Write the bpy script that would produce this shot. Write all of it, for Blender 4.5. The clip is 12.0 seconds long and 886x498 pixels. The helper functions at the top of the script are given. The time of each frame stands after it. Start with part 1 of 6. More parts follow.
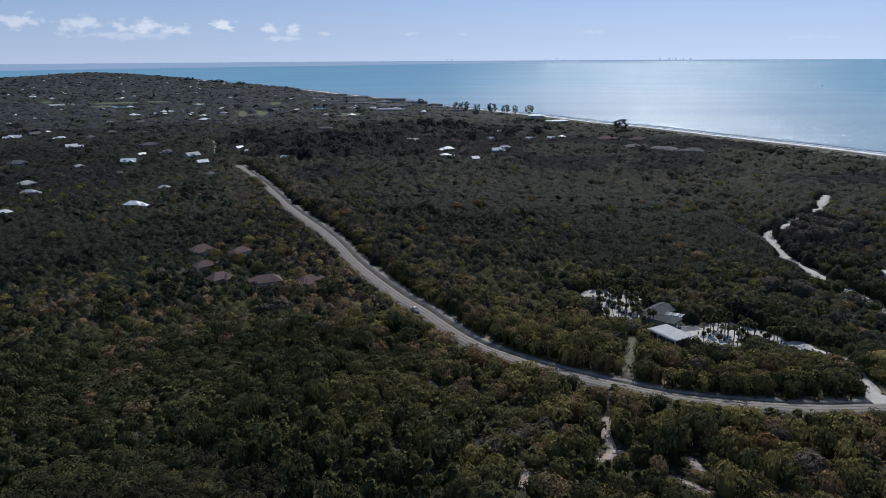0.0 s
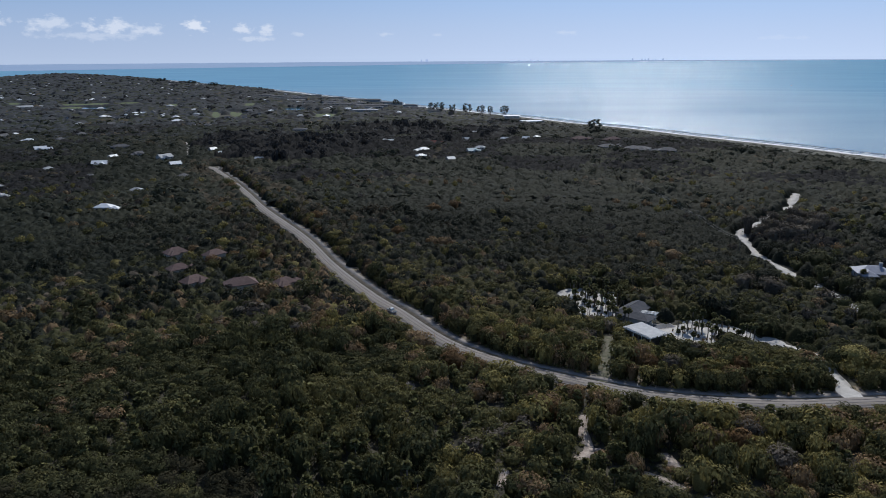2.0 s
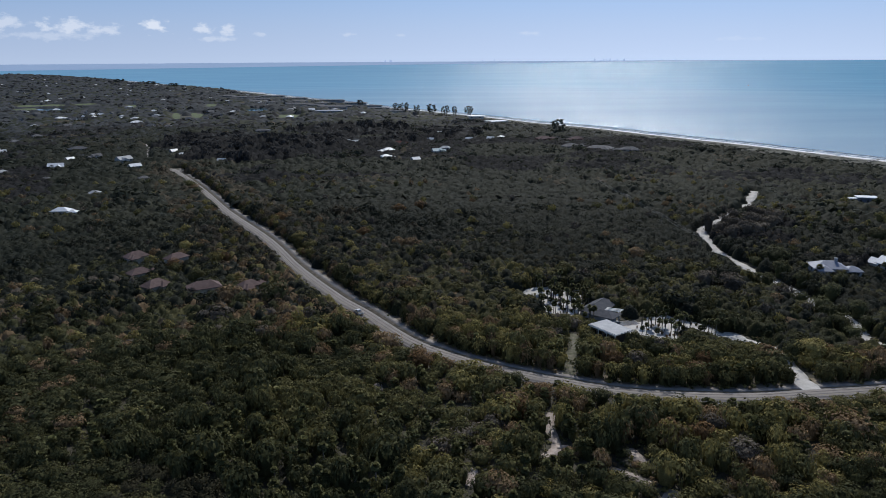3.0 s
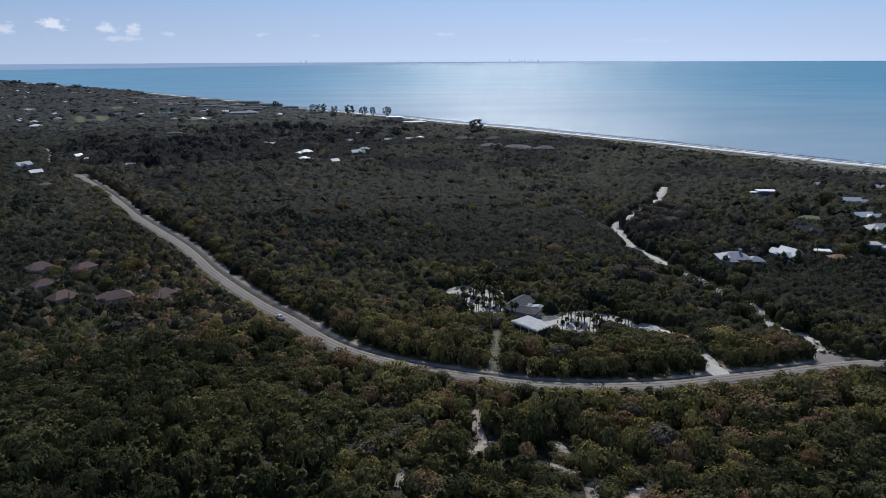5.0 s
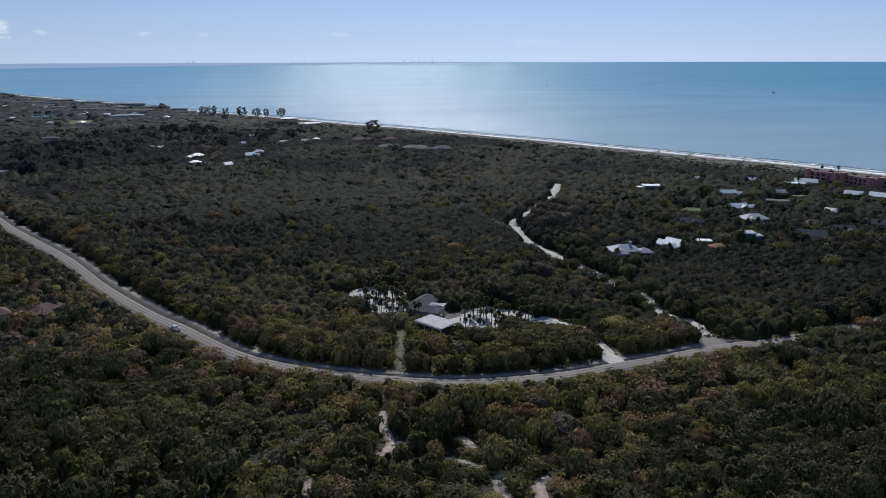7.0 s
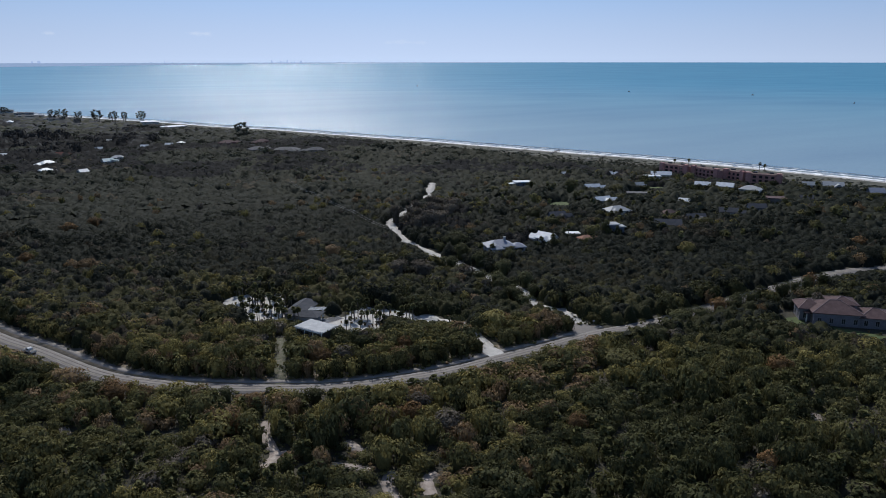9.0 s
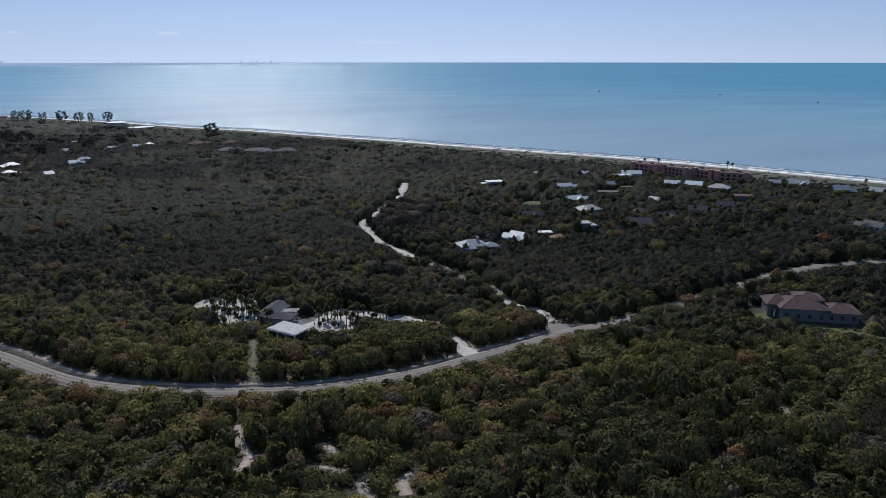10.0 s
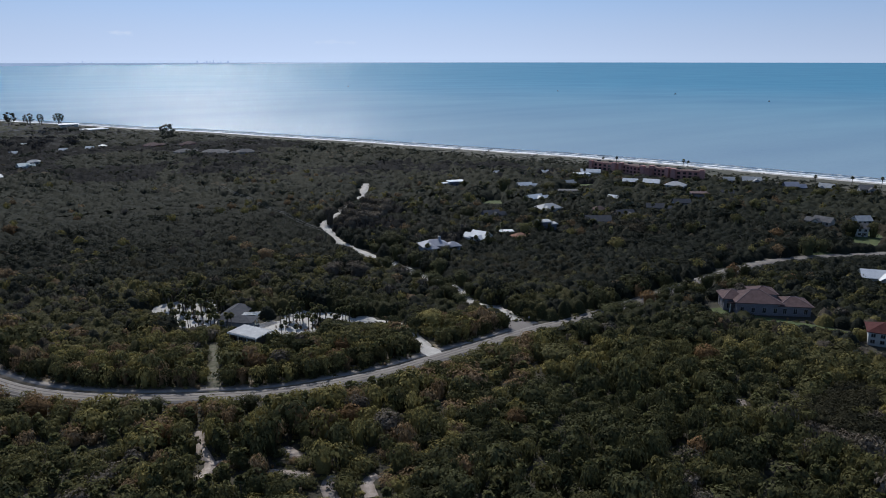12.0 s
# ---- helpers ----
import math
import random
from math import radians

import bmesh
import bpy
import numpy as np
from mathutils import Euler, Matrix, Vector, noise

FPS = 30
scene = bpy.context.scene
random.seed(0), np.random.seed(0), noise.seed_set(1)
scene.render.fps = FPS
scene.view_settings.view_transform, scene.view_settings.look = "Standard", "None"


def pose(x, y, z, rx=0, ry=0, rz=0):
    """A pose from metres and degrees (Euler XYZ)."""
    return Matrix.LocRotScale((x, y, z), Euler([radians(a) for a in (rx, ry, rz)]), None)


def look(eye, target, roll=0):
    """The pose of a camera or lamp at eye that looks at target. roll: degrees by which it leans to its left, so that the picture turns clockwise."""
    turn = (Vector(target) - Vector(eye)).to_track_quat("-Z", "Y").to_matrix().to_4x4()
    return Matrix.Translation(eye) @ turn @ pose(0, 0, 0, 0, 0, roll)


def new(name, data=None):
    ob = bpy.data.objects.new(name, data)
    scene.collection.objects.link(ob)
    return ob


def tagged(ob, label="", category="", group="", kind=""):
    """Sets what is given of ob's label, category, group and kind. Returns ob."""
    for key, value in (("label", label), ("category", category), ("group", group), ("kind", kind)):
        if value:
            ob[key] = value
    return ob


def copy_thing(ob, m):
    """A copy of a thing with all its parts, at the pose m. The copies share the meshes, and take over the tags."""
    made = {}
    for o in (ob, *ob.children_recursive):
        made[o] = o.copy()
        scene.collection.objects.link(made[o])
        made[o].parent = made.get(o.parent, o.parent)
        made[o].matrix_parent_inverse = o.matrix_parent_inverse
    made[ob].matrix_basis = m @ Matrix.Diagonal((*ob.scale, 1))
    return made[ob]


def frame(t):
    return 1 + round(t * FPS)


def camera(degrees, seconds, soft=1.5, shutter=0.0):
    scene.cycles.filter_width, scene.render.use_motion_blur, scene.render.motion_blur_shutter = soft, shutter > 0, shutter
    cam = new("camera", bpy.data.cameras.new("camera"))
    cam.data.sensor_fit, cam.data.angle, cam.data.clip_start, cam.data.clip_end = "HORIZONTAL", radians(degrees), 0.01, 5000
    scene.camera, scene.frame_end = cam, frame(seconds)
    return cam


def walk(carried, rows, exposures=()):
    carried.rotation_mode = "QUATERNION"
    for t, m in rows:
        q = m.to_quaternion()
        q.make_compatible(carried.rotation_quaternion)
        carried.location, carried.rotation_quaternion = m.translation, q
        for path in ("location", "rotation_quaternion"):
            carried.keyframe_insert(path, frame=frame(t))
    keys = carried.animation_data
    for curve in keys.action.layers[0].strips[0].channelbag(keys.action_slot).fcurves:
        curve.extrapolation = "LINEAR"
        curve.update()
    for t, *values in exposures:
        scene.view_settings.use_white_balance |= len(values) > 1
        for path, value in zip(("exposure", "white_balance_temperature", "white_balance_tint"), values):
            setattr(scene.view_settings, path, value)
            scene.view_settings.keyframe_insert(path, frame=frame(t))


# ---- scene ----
cam = camera(63.32, 12.0, 0.9)
PATH = [
    (0.0, pose(0, 0, 100, 75.048, 0, -0.000) @ pose(0, 0, 0, 0, 0, -0.386)),
    (0.5, pose(0, 0, 100, 75.057, 0, -0.345) @ pose(0, 0, 0, 0, 0, -0.396)),
    (1.0, pose(0, 0, 100, 75.064, 0, -0.733) @ pose(0, 0, 0, 0, 0, -0.400)),
    (1.5, pose(0, 0, 100, 75.072, 0, -1.164) @ pose(0, 0, 0, 0, 0, -0.399)),
    (2.0, pose(0, 0, 100, 75.079, 0, -1.943) @ pose(0, 0, 0, 0, 0, -0.392)),
    (2.5, pose(0, 0, 100, 75.086, 0, -3.285) @ pose(0, 0, 0, 0, 0, -0.381)),
    (3.0, pose(0, 0, 100, 75.092, 0, -4.735) @ pose(0, 0, 0, 0, 0, -0.365)),
    (3.2, pose(0, 0, 100, 75.094, 0, -5.345) @ pose(0, 0, 0, 0, 0, -0.358)),
    (4.8, pose(0, 0, 100, 75.112, 0, -10.422) @ pose(0, 0, 0, 0, 0, -0.284)),
    (5.0, pose(0, 0, 100, 75.113, 0, -11.162) @ pose(0, 0, 0, 0, 0, -0.274)),
    (5.5, pose(0, 0, 100, 75.118, 0, -13.071) @ pose(0, 0, 0, 0, 0, -0.246)),
    (6.0, pose(0, 0, 100, 75.122, 0, -14.995) @ pose(0, 0, 0, 0, 0, -0.218)),
    (6.5, pose(0, 0, 100, 75.126, 0, -17.021) @ pose(0, 0, 0, 0, 0, -0.190)),
    (7.0, pose(0, 0, 100, 75.129, 0, -19.308) @ pose(0, 0, 0, 0, 0, -0.163)),
    (7.5, pose(0, 0, 100, 75.132, 0, -21.893) @ pose(0, 0, 0, 0, 0, -0.137)),
    (7.7, pose(0, 0, 100, 75.133, 0, -23.003) @ pose(0, 0, 0, 0, 0, -0.127)),
    (9.3, pose(0, 0, 100, 75.139, 0, -30.383) @ pose(0, 0, 0, 0, 0, -0.061)),
    (9.5, pose(0, 0, 100, 75.140, 0, -30.933) @ pose(0, 0, 0, 0, 0, -0.055)),
    (10.0, pose(0, 0, 100, 75.141, 0, -31.542) @ pose(0, 0, 0, 0, 0, -0.043)),
    (10.5, pose(0, 0, 100, 75.141, 0, -32.041) @ pose(0, 0, 0, 0, 0, -0.036)),
    (11.0, pose(0, 0, 100, 75.142, 0, -32.737) @ pose(0, 0, 0, 0, 0, -0.034)),
    (11.5, pose(0, 0, 100, 75.141, 0, -33.587) @ pose(0, 0, 0, 0, 0, -0.038)),
    (12.0, pose(0, 0, 100, 75.141, 0, -34.667) @ pose(0, 0, 0, 0, 0, -0.048)),
]
walk(cam, PATH, [(0.0, 0.0, 6150, 10), (12.0, 0.0, 6150, 10)])

# ---- light ----
SUN_AZ, SUN_EL = 18.5, 44.0
SUN_DIR = Vector((math.sin(radians(SUN_AZ)) * math.cos(radians(SUN_EL)),
                  math.cos(radians(SUN_AZ)) * math.cos(radians(SUN_EL)), math.sin(radians(SUN_EL))))
sun = new("sun", bpy.data.lights.new("sun", "SUN"))
sun.data.energy, sun.data.angle, sun.data.color = 3.2, radians(0.53), (1.0, 0.95, 0.87)
sun.matrix_world = look(SUN_DIR * 500, (0, 0, 0))
scene.view_settings.exposure = 0.0

world = bpy.data.worlds.new("sky")
scene.world = world
world.use_nodes = True
wt = world.node_tree
wt.nodes.clear()


def wmath(op, a, b=None, c=None, clamp=False):
    n = wt.nodes.new("ShaderNodeMath")
    n.operation, n.use_clamp = op, clamp
    for i, v in enumerate((a, b, c)):
        if v is None:
            continue
        if isinstance(v, (int, float)):
            n.inputs[i].default_value = v
        else:
            wt.links.new(v, n.inputs[i])
    return n.outputs[0]


sky = wt.nodes.new("ShaderNodeTexSky")
sky.sky_type, sky.sun_disc = "NISHITA", False
sky.sun_elevation, sky.sun_rotation = radians(SUN_EL), radians(SUN_AZ)
sky.altitude, sky.air_density, sky.dust_density, sky.ozone_density = 100, 1.0, 0.6, 2.0
wcoord = wt.nodes.new("ShaderNodeTexCoord")
wsep = wt.nodes.new("ShaderNodeSeparateXYZ")
wt.links.new(wcoord.outputs["Generated"], wsep.inputs[0])
waz = wmath("MULTIPLY", wmath("ARCTAN2", wsep.outputs[0], wsep.outputs[1]), 180 / math.pi)
wel = wmath("MULTIPLY", wmath("ARCSINE", wsep.outputs[2]), 180 / math.pi)
wvec = wt.nodes.new("ShaderNodeCombineXYZ")
wt.links.new(waz, wvec.inputs[0])
wt.links.new(wmath("MULTIPLY", wel, 1.7), wvec.inputs[1])
wn = wt.nodes.new("ShaderNodeTexNoise")
wn.inputs["Scale"].default_value, wn.inputs["Detail"].default_value, wn.inputs["Roughness"].default_value = 1.1, 6, 0.6
wt.links.new(wvec.outputs[0], wn.inputs["Vector"])
puff = wmath("SUBTRACT", wn.outputs["Fac"], 0.5)
cloud = None
# small fair-weather clouds low over the far coast: azimuth, elevation, half width, half height, density
for ca, ce, cw, ch, cd in ((-16.2, 2.35, 1.15, 0.62, 0.8), (-12.8, 2.15, 1.0, 0.5, 0.6), (-11.0, 2.0, 0.75, 0.5, 0.55),
                           (-21.8, 2.25, 1.9, 0.62, 0.6), (-19.6, 2.05, 1.5, 0.45, 0.5), (-25.6, 2.4, 1.9, 0.6, 0.5),
                           (-29.5, 2.6, 1.8, 0.6, 0.5), (-12.0, 1.45, 2.2, 0.22, 0.35), (-23.0, 1.6, 4.5, 0.35, 0.3),
                           (-2.4, 1.75, 0.7, 0.22, 0.3), (1.8, 1.7, 0.5, 0.18, 0.22), (-8.8, 1.75, 0.6, 0.2, 0.3),
                           (11.5, 1.75, 1.0, 0.22, 0.25), (26.5, 1.2, 2.5, 0.2, 0.12)):
    dx = wmath("DIVIDE", wmath("SUBTRACT", waz, ca), cw)
    dy = wmath("DIVIDE", wmath("SUBTRACT", wel, ce), ch)
    dist = wmath("SQRT", wmath("ADD", wmath("MULTIPLY", dx, dx), wmath("MULTIPLY", dy, dy)))
    body = wmath("ADD", wmath("SUBTRACT", 0.85, dist), wmath("MULTIPLY", puff, 3.2))
    m = wmath("MULTIPLY", wmath("MULTIPLY", body, 1.6, clamp=True), cd)
    cloud = m if cloud is None else wmath("MAXIMUM", cloud, m)
tint = wt.nodes.new("ShaderNodeMix")
tint.data_type, tint.blend_type = "RGBA", "MULTIPLY"
tint.inputs["Factor"].default_value = 1.0
tint.inputs["B"].default_value = (1.0, 1.0, 1.0, 1)
wt.links.new(sky.outputs[0], tint.inputs["A"])
# sea haze: the lowest degrees of the sky pale towards the horizon
hzc = wt.nodes.new("ShaderNodeValToRGB")
hzc.color_ramp.elements[0].position, hzc.color_ramp.elements[1].position = 0.0, 1.0
hzc.color_ramp.elements[0].color = (0.570, 0.680, 0.880, 1)
hzc.color_ramp.elements[1].color = (0.250, 0.432, 0.800, 1)
wt.links.new(wmath("DIVIDE", wel, 5.5, clamp=True), hzc.inputs["Fac"])
hzs = wt.nodes.new("ShaderNodeVectorMath")
hzs.operation = "SCALE"
toward = wmath("DIVIDE", wmath("SUBTRACT", waz, 25.0), 35.0)  # the sky is brightest round the sun's bearing
wt.links.new(wmath("MULTIPLY_ADD", wmath("EXPONENT", wmath("MULTIPLY", wmath("MULTIPLY", toward, toward), -1.0)), 0.22 / 0.085, 0.78 / 0.085), hzs.inputs["Scale"])
wt.links.new(hzc.outputs["Color"], hzs.inputs[0])
hzf = wmath("POWER", wmath("SUBTRACT", 1.0, wmath("DIVIDE", wel, 40.0, clamp=True), clamp=True), 2.0)
hzm = wt.nodes.new("ShaderNodeMix")
hzm.data_type = "RGBA"
wt.links.new(hzf, hzm.inputs["Factor"])
wt.links.new(tint.outputs["Result"], hzm.inputs["A"])
wt.links.new(hzs.outputs[0], hzm.inputs["B"])
wmix = wt.nodes.new("ShaderNodeMix")
wmix.data_type = "RGBA"
wt.links.new(cloud, wmix.inputs["Factor"])
wt.links.new(hzm.outputs["Result"], wmix.inputs["A"])
wmix.inputs["B"].default_value = (9.5, 9.8, 10.5, 1)
wbg = wt.nodes.new("ShaderNodeBackground")
wbg.inputs["Strength"].default_value = 0.085
wt.links.new(wmix.outputs["Result"], wbg.inputs["Color"])
wout = wt.nodes.new("ShaderNodeOutputWorld")
wt.links.new(wbg.outputs[0], wout.inputs["Surface"])


# ---- materials ----
def material(name, color, rough=0.8, metal=0.0, noise_scale=None, color2=None, detail=4.0, bump=0.0, fine=None,
             spec=0.5, island=0.0, objrand=0.0, translucent=0.0, space="Object", contrast=(0.72, 1.28)):
    """A procedural surface: two colours mixed by noise (metres), a finer second noise, bump, and piece-to-piece variation."""
    m = bpy.data.materials.new(name)
    m.use_nodes = True
    t = m.node_tree
    b = t.nodes["Principled BSDF"]
    b.inputs["Roughness"].default_value, b.inputs["Metallic"].default_value = rough, metal
    b.inputs["Specular IOR Level"].default_value = spec
    b.inputs["Base Color"].default_value = (*color, 1)
    if noise_scale is None:
        return m
    tc = t.nodes.new("ShaderNodeTexCoord")
    src = t.nodes.new("ShaderNodeNewGeometry").outputs["Position"] if space == "World" else tc.outputs[space]
    n1 = t.nodes.new("ShaderNodeTexNoise")
    n1.inputs["Scale"].default_value, n1.inputs["Detail"].default_value = 1.0 / noise_scale, detail
    t.links.new(src, n1.inputs["Vector"])
    ramp = t.nodes.new("ShaderNodeValToRGB")
    ramp.color_ramp.elements[0].position, ramp.color_ramp.elements[1].position = 0.32, 0.68
    ramp.color_ramp.elements[0].color = (*color, 1)
    ramp.color_ramp.elements[1].color = (*(color2 or tuple(c * 1.4 for c in color)), 1)
    t.links.new(n1.outputs["Fac"], ramp.inputs["Fac"])
    col = ramp.outputs["Color"]
    n2 = t.nodes.new("ShaderNodeTexNoise")
    n2.inputs["Scale"].default_value, n2.inputs["Detail"].default_value = 1.0 / (fine or noise_scale / 8), 3
    t.links.new(src, n2.inputs["Vector"])
    hsv = t.nodes.new("ShaderNodeHueSaturation")
    val = t.nodes.new("ShaderNodeMapRange")
    val.inputs["To Min"].default_value, val.inputs["To Max"].default_value = contrast
    t.links.new(n2.outputs["Fac"], val.inputs["Value"])
    v = val.outputs["Result"]
    for amount, node, sock in ((island, "ShaderNodeNewGeometry", "Random Per Island"), (objrand, "ShaderNodeObjectInfo", "Random")):
        if amount:
            g = t.nodes.new(node)
            r = t.nodes.new("ShaderNodeMapRange")
            r.inputs["To Min"].default_value, r.inputs["To Max"].default_value = 1 - amount, 1 + amount
            t.links.new(g.outputs[sock], r.inputs["Value"])
            mu = t.nodes.new("ShaderNodeMath")
            mu.operation = "MULTIPLY"
            t.links.new(v, mu.inputs[0])
            t.links.new(r.outputs["Result"], mu.inputs[1])
            v = mu.outputs[0]
    t.links.new(v, hsv.inputs["Value"])
    t.links.new(col, hsv.inputs["Color"])
    t.links.new(hsv.outputs["Color"], b.inputs["Base Color"])
    if bump:
        bp = t.nodes.new("ShaderNodeBump")
        bp.inputs["Strength"].default_value, bp.inputs["Distance"].default_value = bump, (fine or noise_scale / 8)
        t.links.new(n2.outputs["Fac"], bp.inputs["Height"])
        t.links.new(bp.outputs["Normal"], b.inputs["Normal"])
    if translucent:
        tr = t.nodes.new("ShaderNodeBsdfTranslucent")
        t.links.new(hsv.outputs["Color"], tr.inputs["Color"])
        mx = t.nodes.new("ShaderNodeMixShader")
        mx.inputs[0].default_value = translucent
        out = t.nodes["Material Output"]
        t.links.new(b.outputs[0], mx.inputs[1])
        t.links.new(tr.outputs[0], mx.inputs[2])
        t.links.new(mx.outputs[0], out.inputs["Surface"])
    return m


def leaf(name, c1, c2, translucent=0.34, rough=0.7, island=0.42):
    return material(name, c1, rough, 0, 9.0, c2, fine=0.3, spec=0.05, island=island, objrand=0.34, contrast=(0.5, 1.5), translucent=translucent, space="World")


LEAF = [
    leaf("dark_leaves", (0.057, 0.060, 0.029), (0.094, 0.094, 0.043)),
    leaf("olive_leaves", (0.097, 0.094, 0.040), (0.139, 0.128, 0.055)),
    leaf("yellow_green_leaves", (0.184, 0.160, 0.059), (0.242, 0.207, 0.081)),
    leaf("golden_brown_leaves", (0.188, 0.130, 0.072), (0.254, 0.179, 0.104)),
    leaf("grey_brown_twigs", (0.106, 0.090, 0.072), (0.144, 0.124, 0.098), 0.2, 0.8),
    leaf("palm_fronds", (0.078, 0.083, 0.036), (0.131, 0.130, 0.059), 0.42, 0.6, 0.4),
    leaf("dark_pine_needles", (0.053, 0.051, 0.046), (0.083, 0.074, 0.067), 0.3, 0.85),
    leaf("dull_thicket_leaves", (0.036, 0.036, 0.022), (0.057, 0.053, 0.032), 0.28, 0.85, 0.16),
]
# far copies of the leaves, with haze-blue and canopy shade put into the colour
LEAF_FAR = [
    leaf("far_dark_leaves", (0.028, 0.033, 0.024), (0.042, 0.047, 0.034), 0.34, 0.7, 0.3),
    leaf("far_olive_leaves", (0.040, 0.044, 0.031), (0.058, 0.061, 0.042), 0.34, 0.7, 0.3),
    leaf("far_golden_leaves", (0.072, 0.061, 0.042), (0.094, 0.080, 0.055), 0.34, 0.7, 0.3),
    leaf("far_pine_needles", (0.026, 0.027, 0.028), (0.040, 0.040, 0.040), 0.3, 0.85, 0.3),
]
# island scrub leaf: grey-blue of distance haze put into its colour
ALL_LEAF = LEAF + LEAF_FAR + [leaf("hazed_island_scrub", (0.042, 0.047, 0.050), (0.064, 0.068, 0.072), 0.34, 0.7, 0.3)]
M_ORANGE = leaf("orange_leaves", (0.150, 0.090, 0.042), (0.195, 0.122, 0.060))
M_PINE = leaf("grey_green_pine_needles", (0.062, 0.070, 0.056), (0.090, 0.098, 0.078), 0.4, 0.8)
M_BARK = material("bark", (0.10, 0.085, 0.07), 0.9, 0, 0.6, (0.17, 0.15, 0.12), bump=0.4)
M_GROUND = material("leaf_litter_and_soil", (0.030, 0.028, 0.018), 0.95, 0, 14.0, (0.062, 0.055, 0.036), fine=0.7, bump=0.3, space="World")
M_SAND = material("white_shell_sand", (0.40, 0.385, 0.36), 0.95, 0, 5.0, (0.54, 0.52, 0.49), fine=0.5, bump=0.2, space="World")
M_TRAIL = material("beige_trail_sand", (0.27, 0.225, 0.195), 0.95, 0, 2.0, (0.42, 0.36, 0.32), fine=0.4, bump=0.3, space="World")
M_BEACH = material("beach_sand", (0.40, 0.375, 0.35), 0.9, 0, 20.0, (0.52, 0.49, 0.46), fine=1.5, space="World")
M_DUNE = material("dune_grass_and_sand", (0.050, 0.052, 0.036), 0.95, 0, 9.0, (0.105, 0.100, 0.074), fine=1.5, space="World")
M_ROAD = material("sun_bleached_asphalt", (0.160, 0.144, 0.133), 0.9, 0, 6.0, (0.200, 0.182, 0.170), fine=0.6, space="World")
M_VERGE = material("dry_grass_and_dirt", (0.115, 0.092, 0.058), 0.95, 0, 2.5, (0.235, 0.195, 0.150), fine=0.3, bump=0.3, space="World")
M_PATHWAY = material("pale_path_paving", (0.185, 0.168, 0.155), 0.9, 0, 3.0, (0.27, 0.247, 0.23), fine=0.4, space="World")
M_LAWN = material("lawn_grass", (0.046, 0.072, 0.018), 0.9, 0, 5.0, (0.088, 0.108, 0.032), fine=0.6, bump=0.3, space="World")
M_GRASSTRACK = material("worn_grass_track", (0.058, 0.066, 0.030), 0.95, 0, 1.6, (0.165, 0.150, 0.115), fine=0.7, space="World")
M_LINE_W = material("road_paint_white", (0.36, 0.35, 0.34), 0.7, 0, 1.0, (0.27, 0.265, 0.26), space="World")
M_LINE_Y = material("road_paint_yellow", (0.30, 0.25, 0.14), 0.7, 0, 1.0, (0.22, 0.20, 0.15), space="World")
M_GLASS = material("window_glass", (0.02, 0.025, 0.03), 0.08, 0, spec=0.8)
M_FRAME = material("white_trim_paint", (0.72, 0.72, 0.70), 0.5)
M_DARKWOOD = material("dark_wood", (0.09, 0.075, 0.06), 0.8, 0, 0.8, (0.14, 0.12, 0.10))
ROOFS = {
    "white": material("white_metal_roof", (0.62, 0.64, 0.66), 0.5, 0, 3.0, (0.74, 0.75, 0.76), space="World"),
    "light": material("pale_grey_roof", (0.31, 0.32, 0.335), 0.6, 0, 2.0, (0.40, 0.41, 0.42), spec=0.15, space="World"),
    "grey": material("grey_shingle_roof", (0.105, 0.105, 0.11), 0.85, 0, 1.5, (0.16, 0.155, 0.155), spec=0.15, space="World"),
    "slate": material("blue_grey_metal_roof", (0.20, 0.215, 0.27), 0.5, 0, 2.0, (0.26, 0.275, 0.33), space="World"),
    "dark": material("dark_blue_grey_roof", (0.060, 0.064, 0.076), 0.8, 0, 1.5, (0.088, 0.090, 0.10), spec=0.15, space="World"),
    "brown": material("brown_tile_roof", (0.120, 0.082, 0.074), 0.85, 0, 1.5, (0.165, 0.115, 0.104), spec=0.15, space="World"),
    "clay": material("red_clay_tile_roof", (0.062, 0.019, 0.018), 0.85, 0, 1.5, (0.090, 0.031, 0.028), spec=0.15, space="World"),
    "rose": material("faded_rose_brown_tile_roof", (0.092, 0.060, 0.060), 0.85, 0, 1.5, (0.130, 0.088, 0.086), spec=0.15, space="World"),
    "teal": material("pale_teal_metal_roof", (0.28, 0.40, 0.44), 0.5, 0, 2.0, (0.36, 0.47, 0.50), space="World"),
    "terracotta": material("orange_terracotta_roof", (0.26, 0.13, 0.085), 0.85, 0, 1.5, (0.34, 0.20, 0.14), spec=0.15, space="World"),
}
WALLS = {
    "white": material("white_stucco", (0.42, 0.42, 0.41), 0.9, 0, 2.0, (0.52, 0.515, 0.50)),
    "beige": material("beige_stucco", (0.42, 0.38, 0.33), 0.9, 0, 2.0, (0.50, 0.46, 0.40)),
    "grey": material("grey_siding", (0.26, 0.27, 0.29), 0.85, 0, 2.0, (0.33, 0.34, 0.36)),
    "pink": material("dusty_pink_stucco", (0.38, 0.190, 0.170), 0.9, 0, 3.0, (0.46, 0.245, 0.220)),
    "slate": material("slate_blue_siding", (0.115, 0.130, 0.175), 0.85, 0, 2.0, (0.155, 0.170, 0.215)),
    "lilac": material("pale_grey_lilac_stucco", (0.155, 0.15, 0.172), 0.9, 0, 3.0, (0.20, 0.195, 0.218)),
}


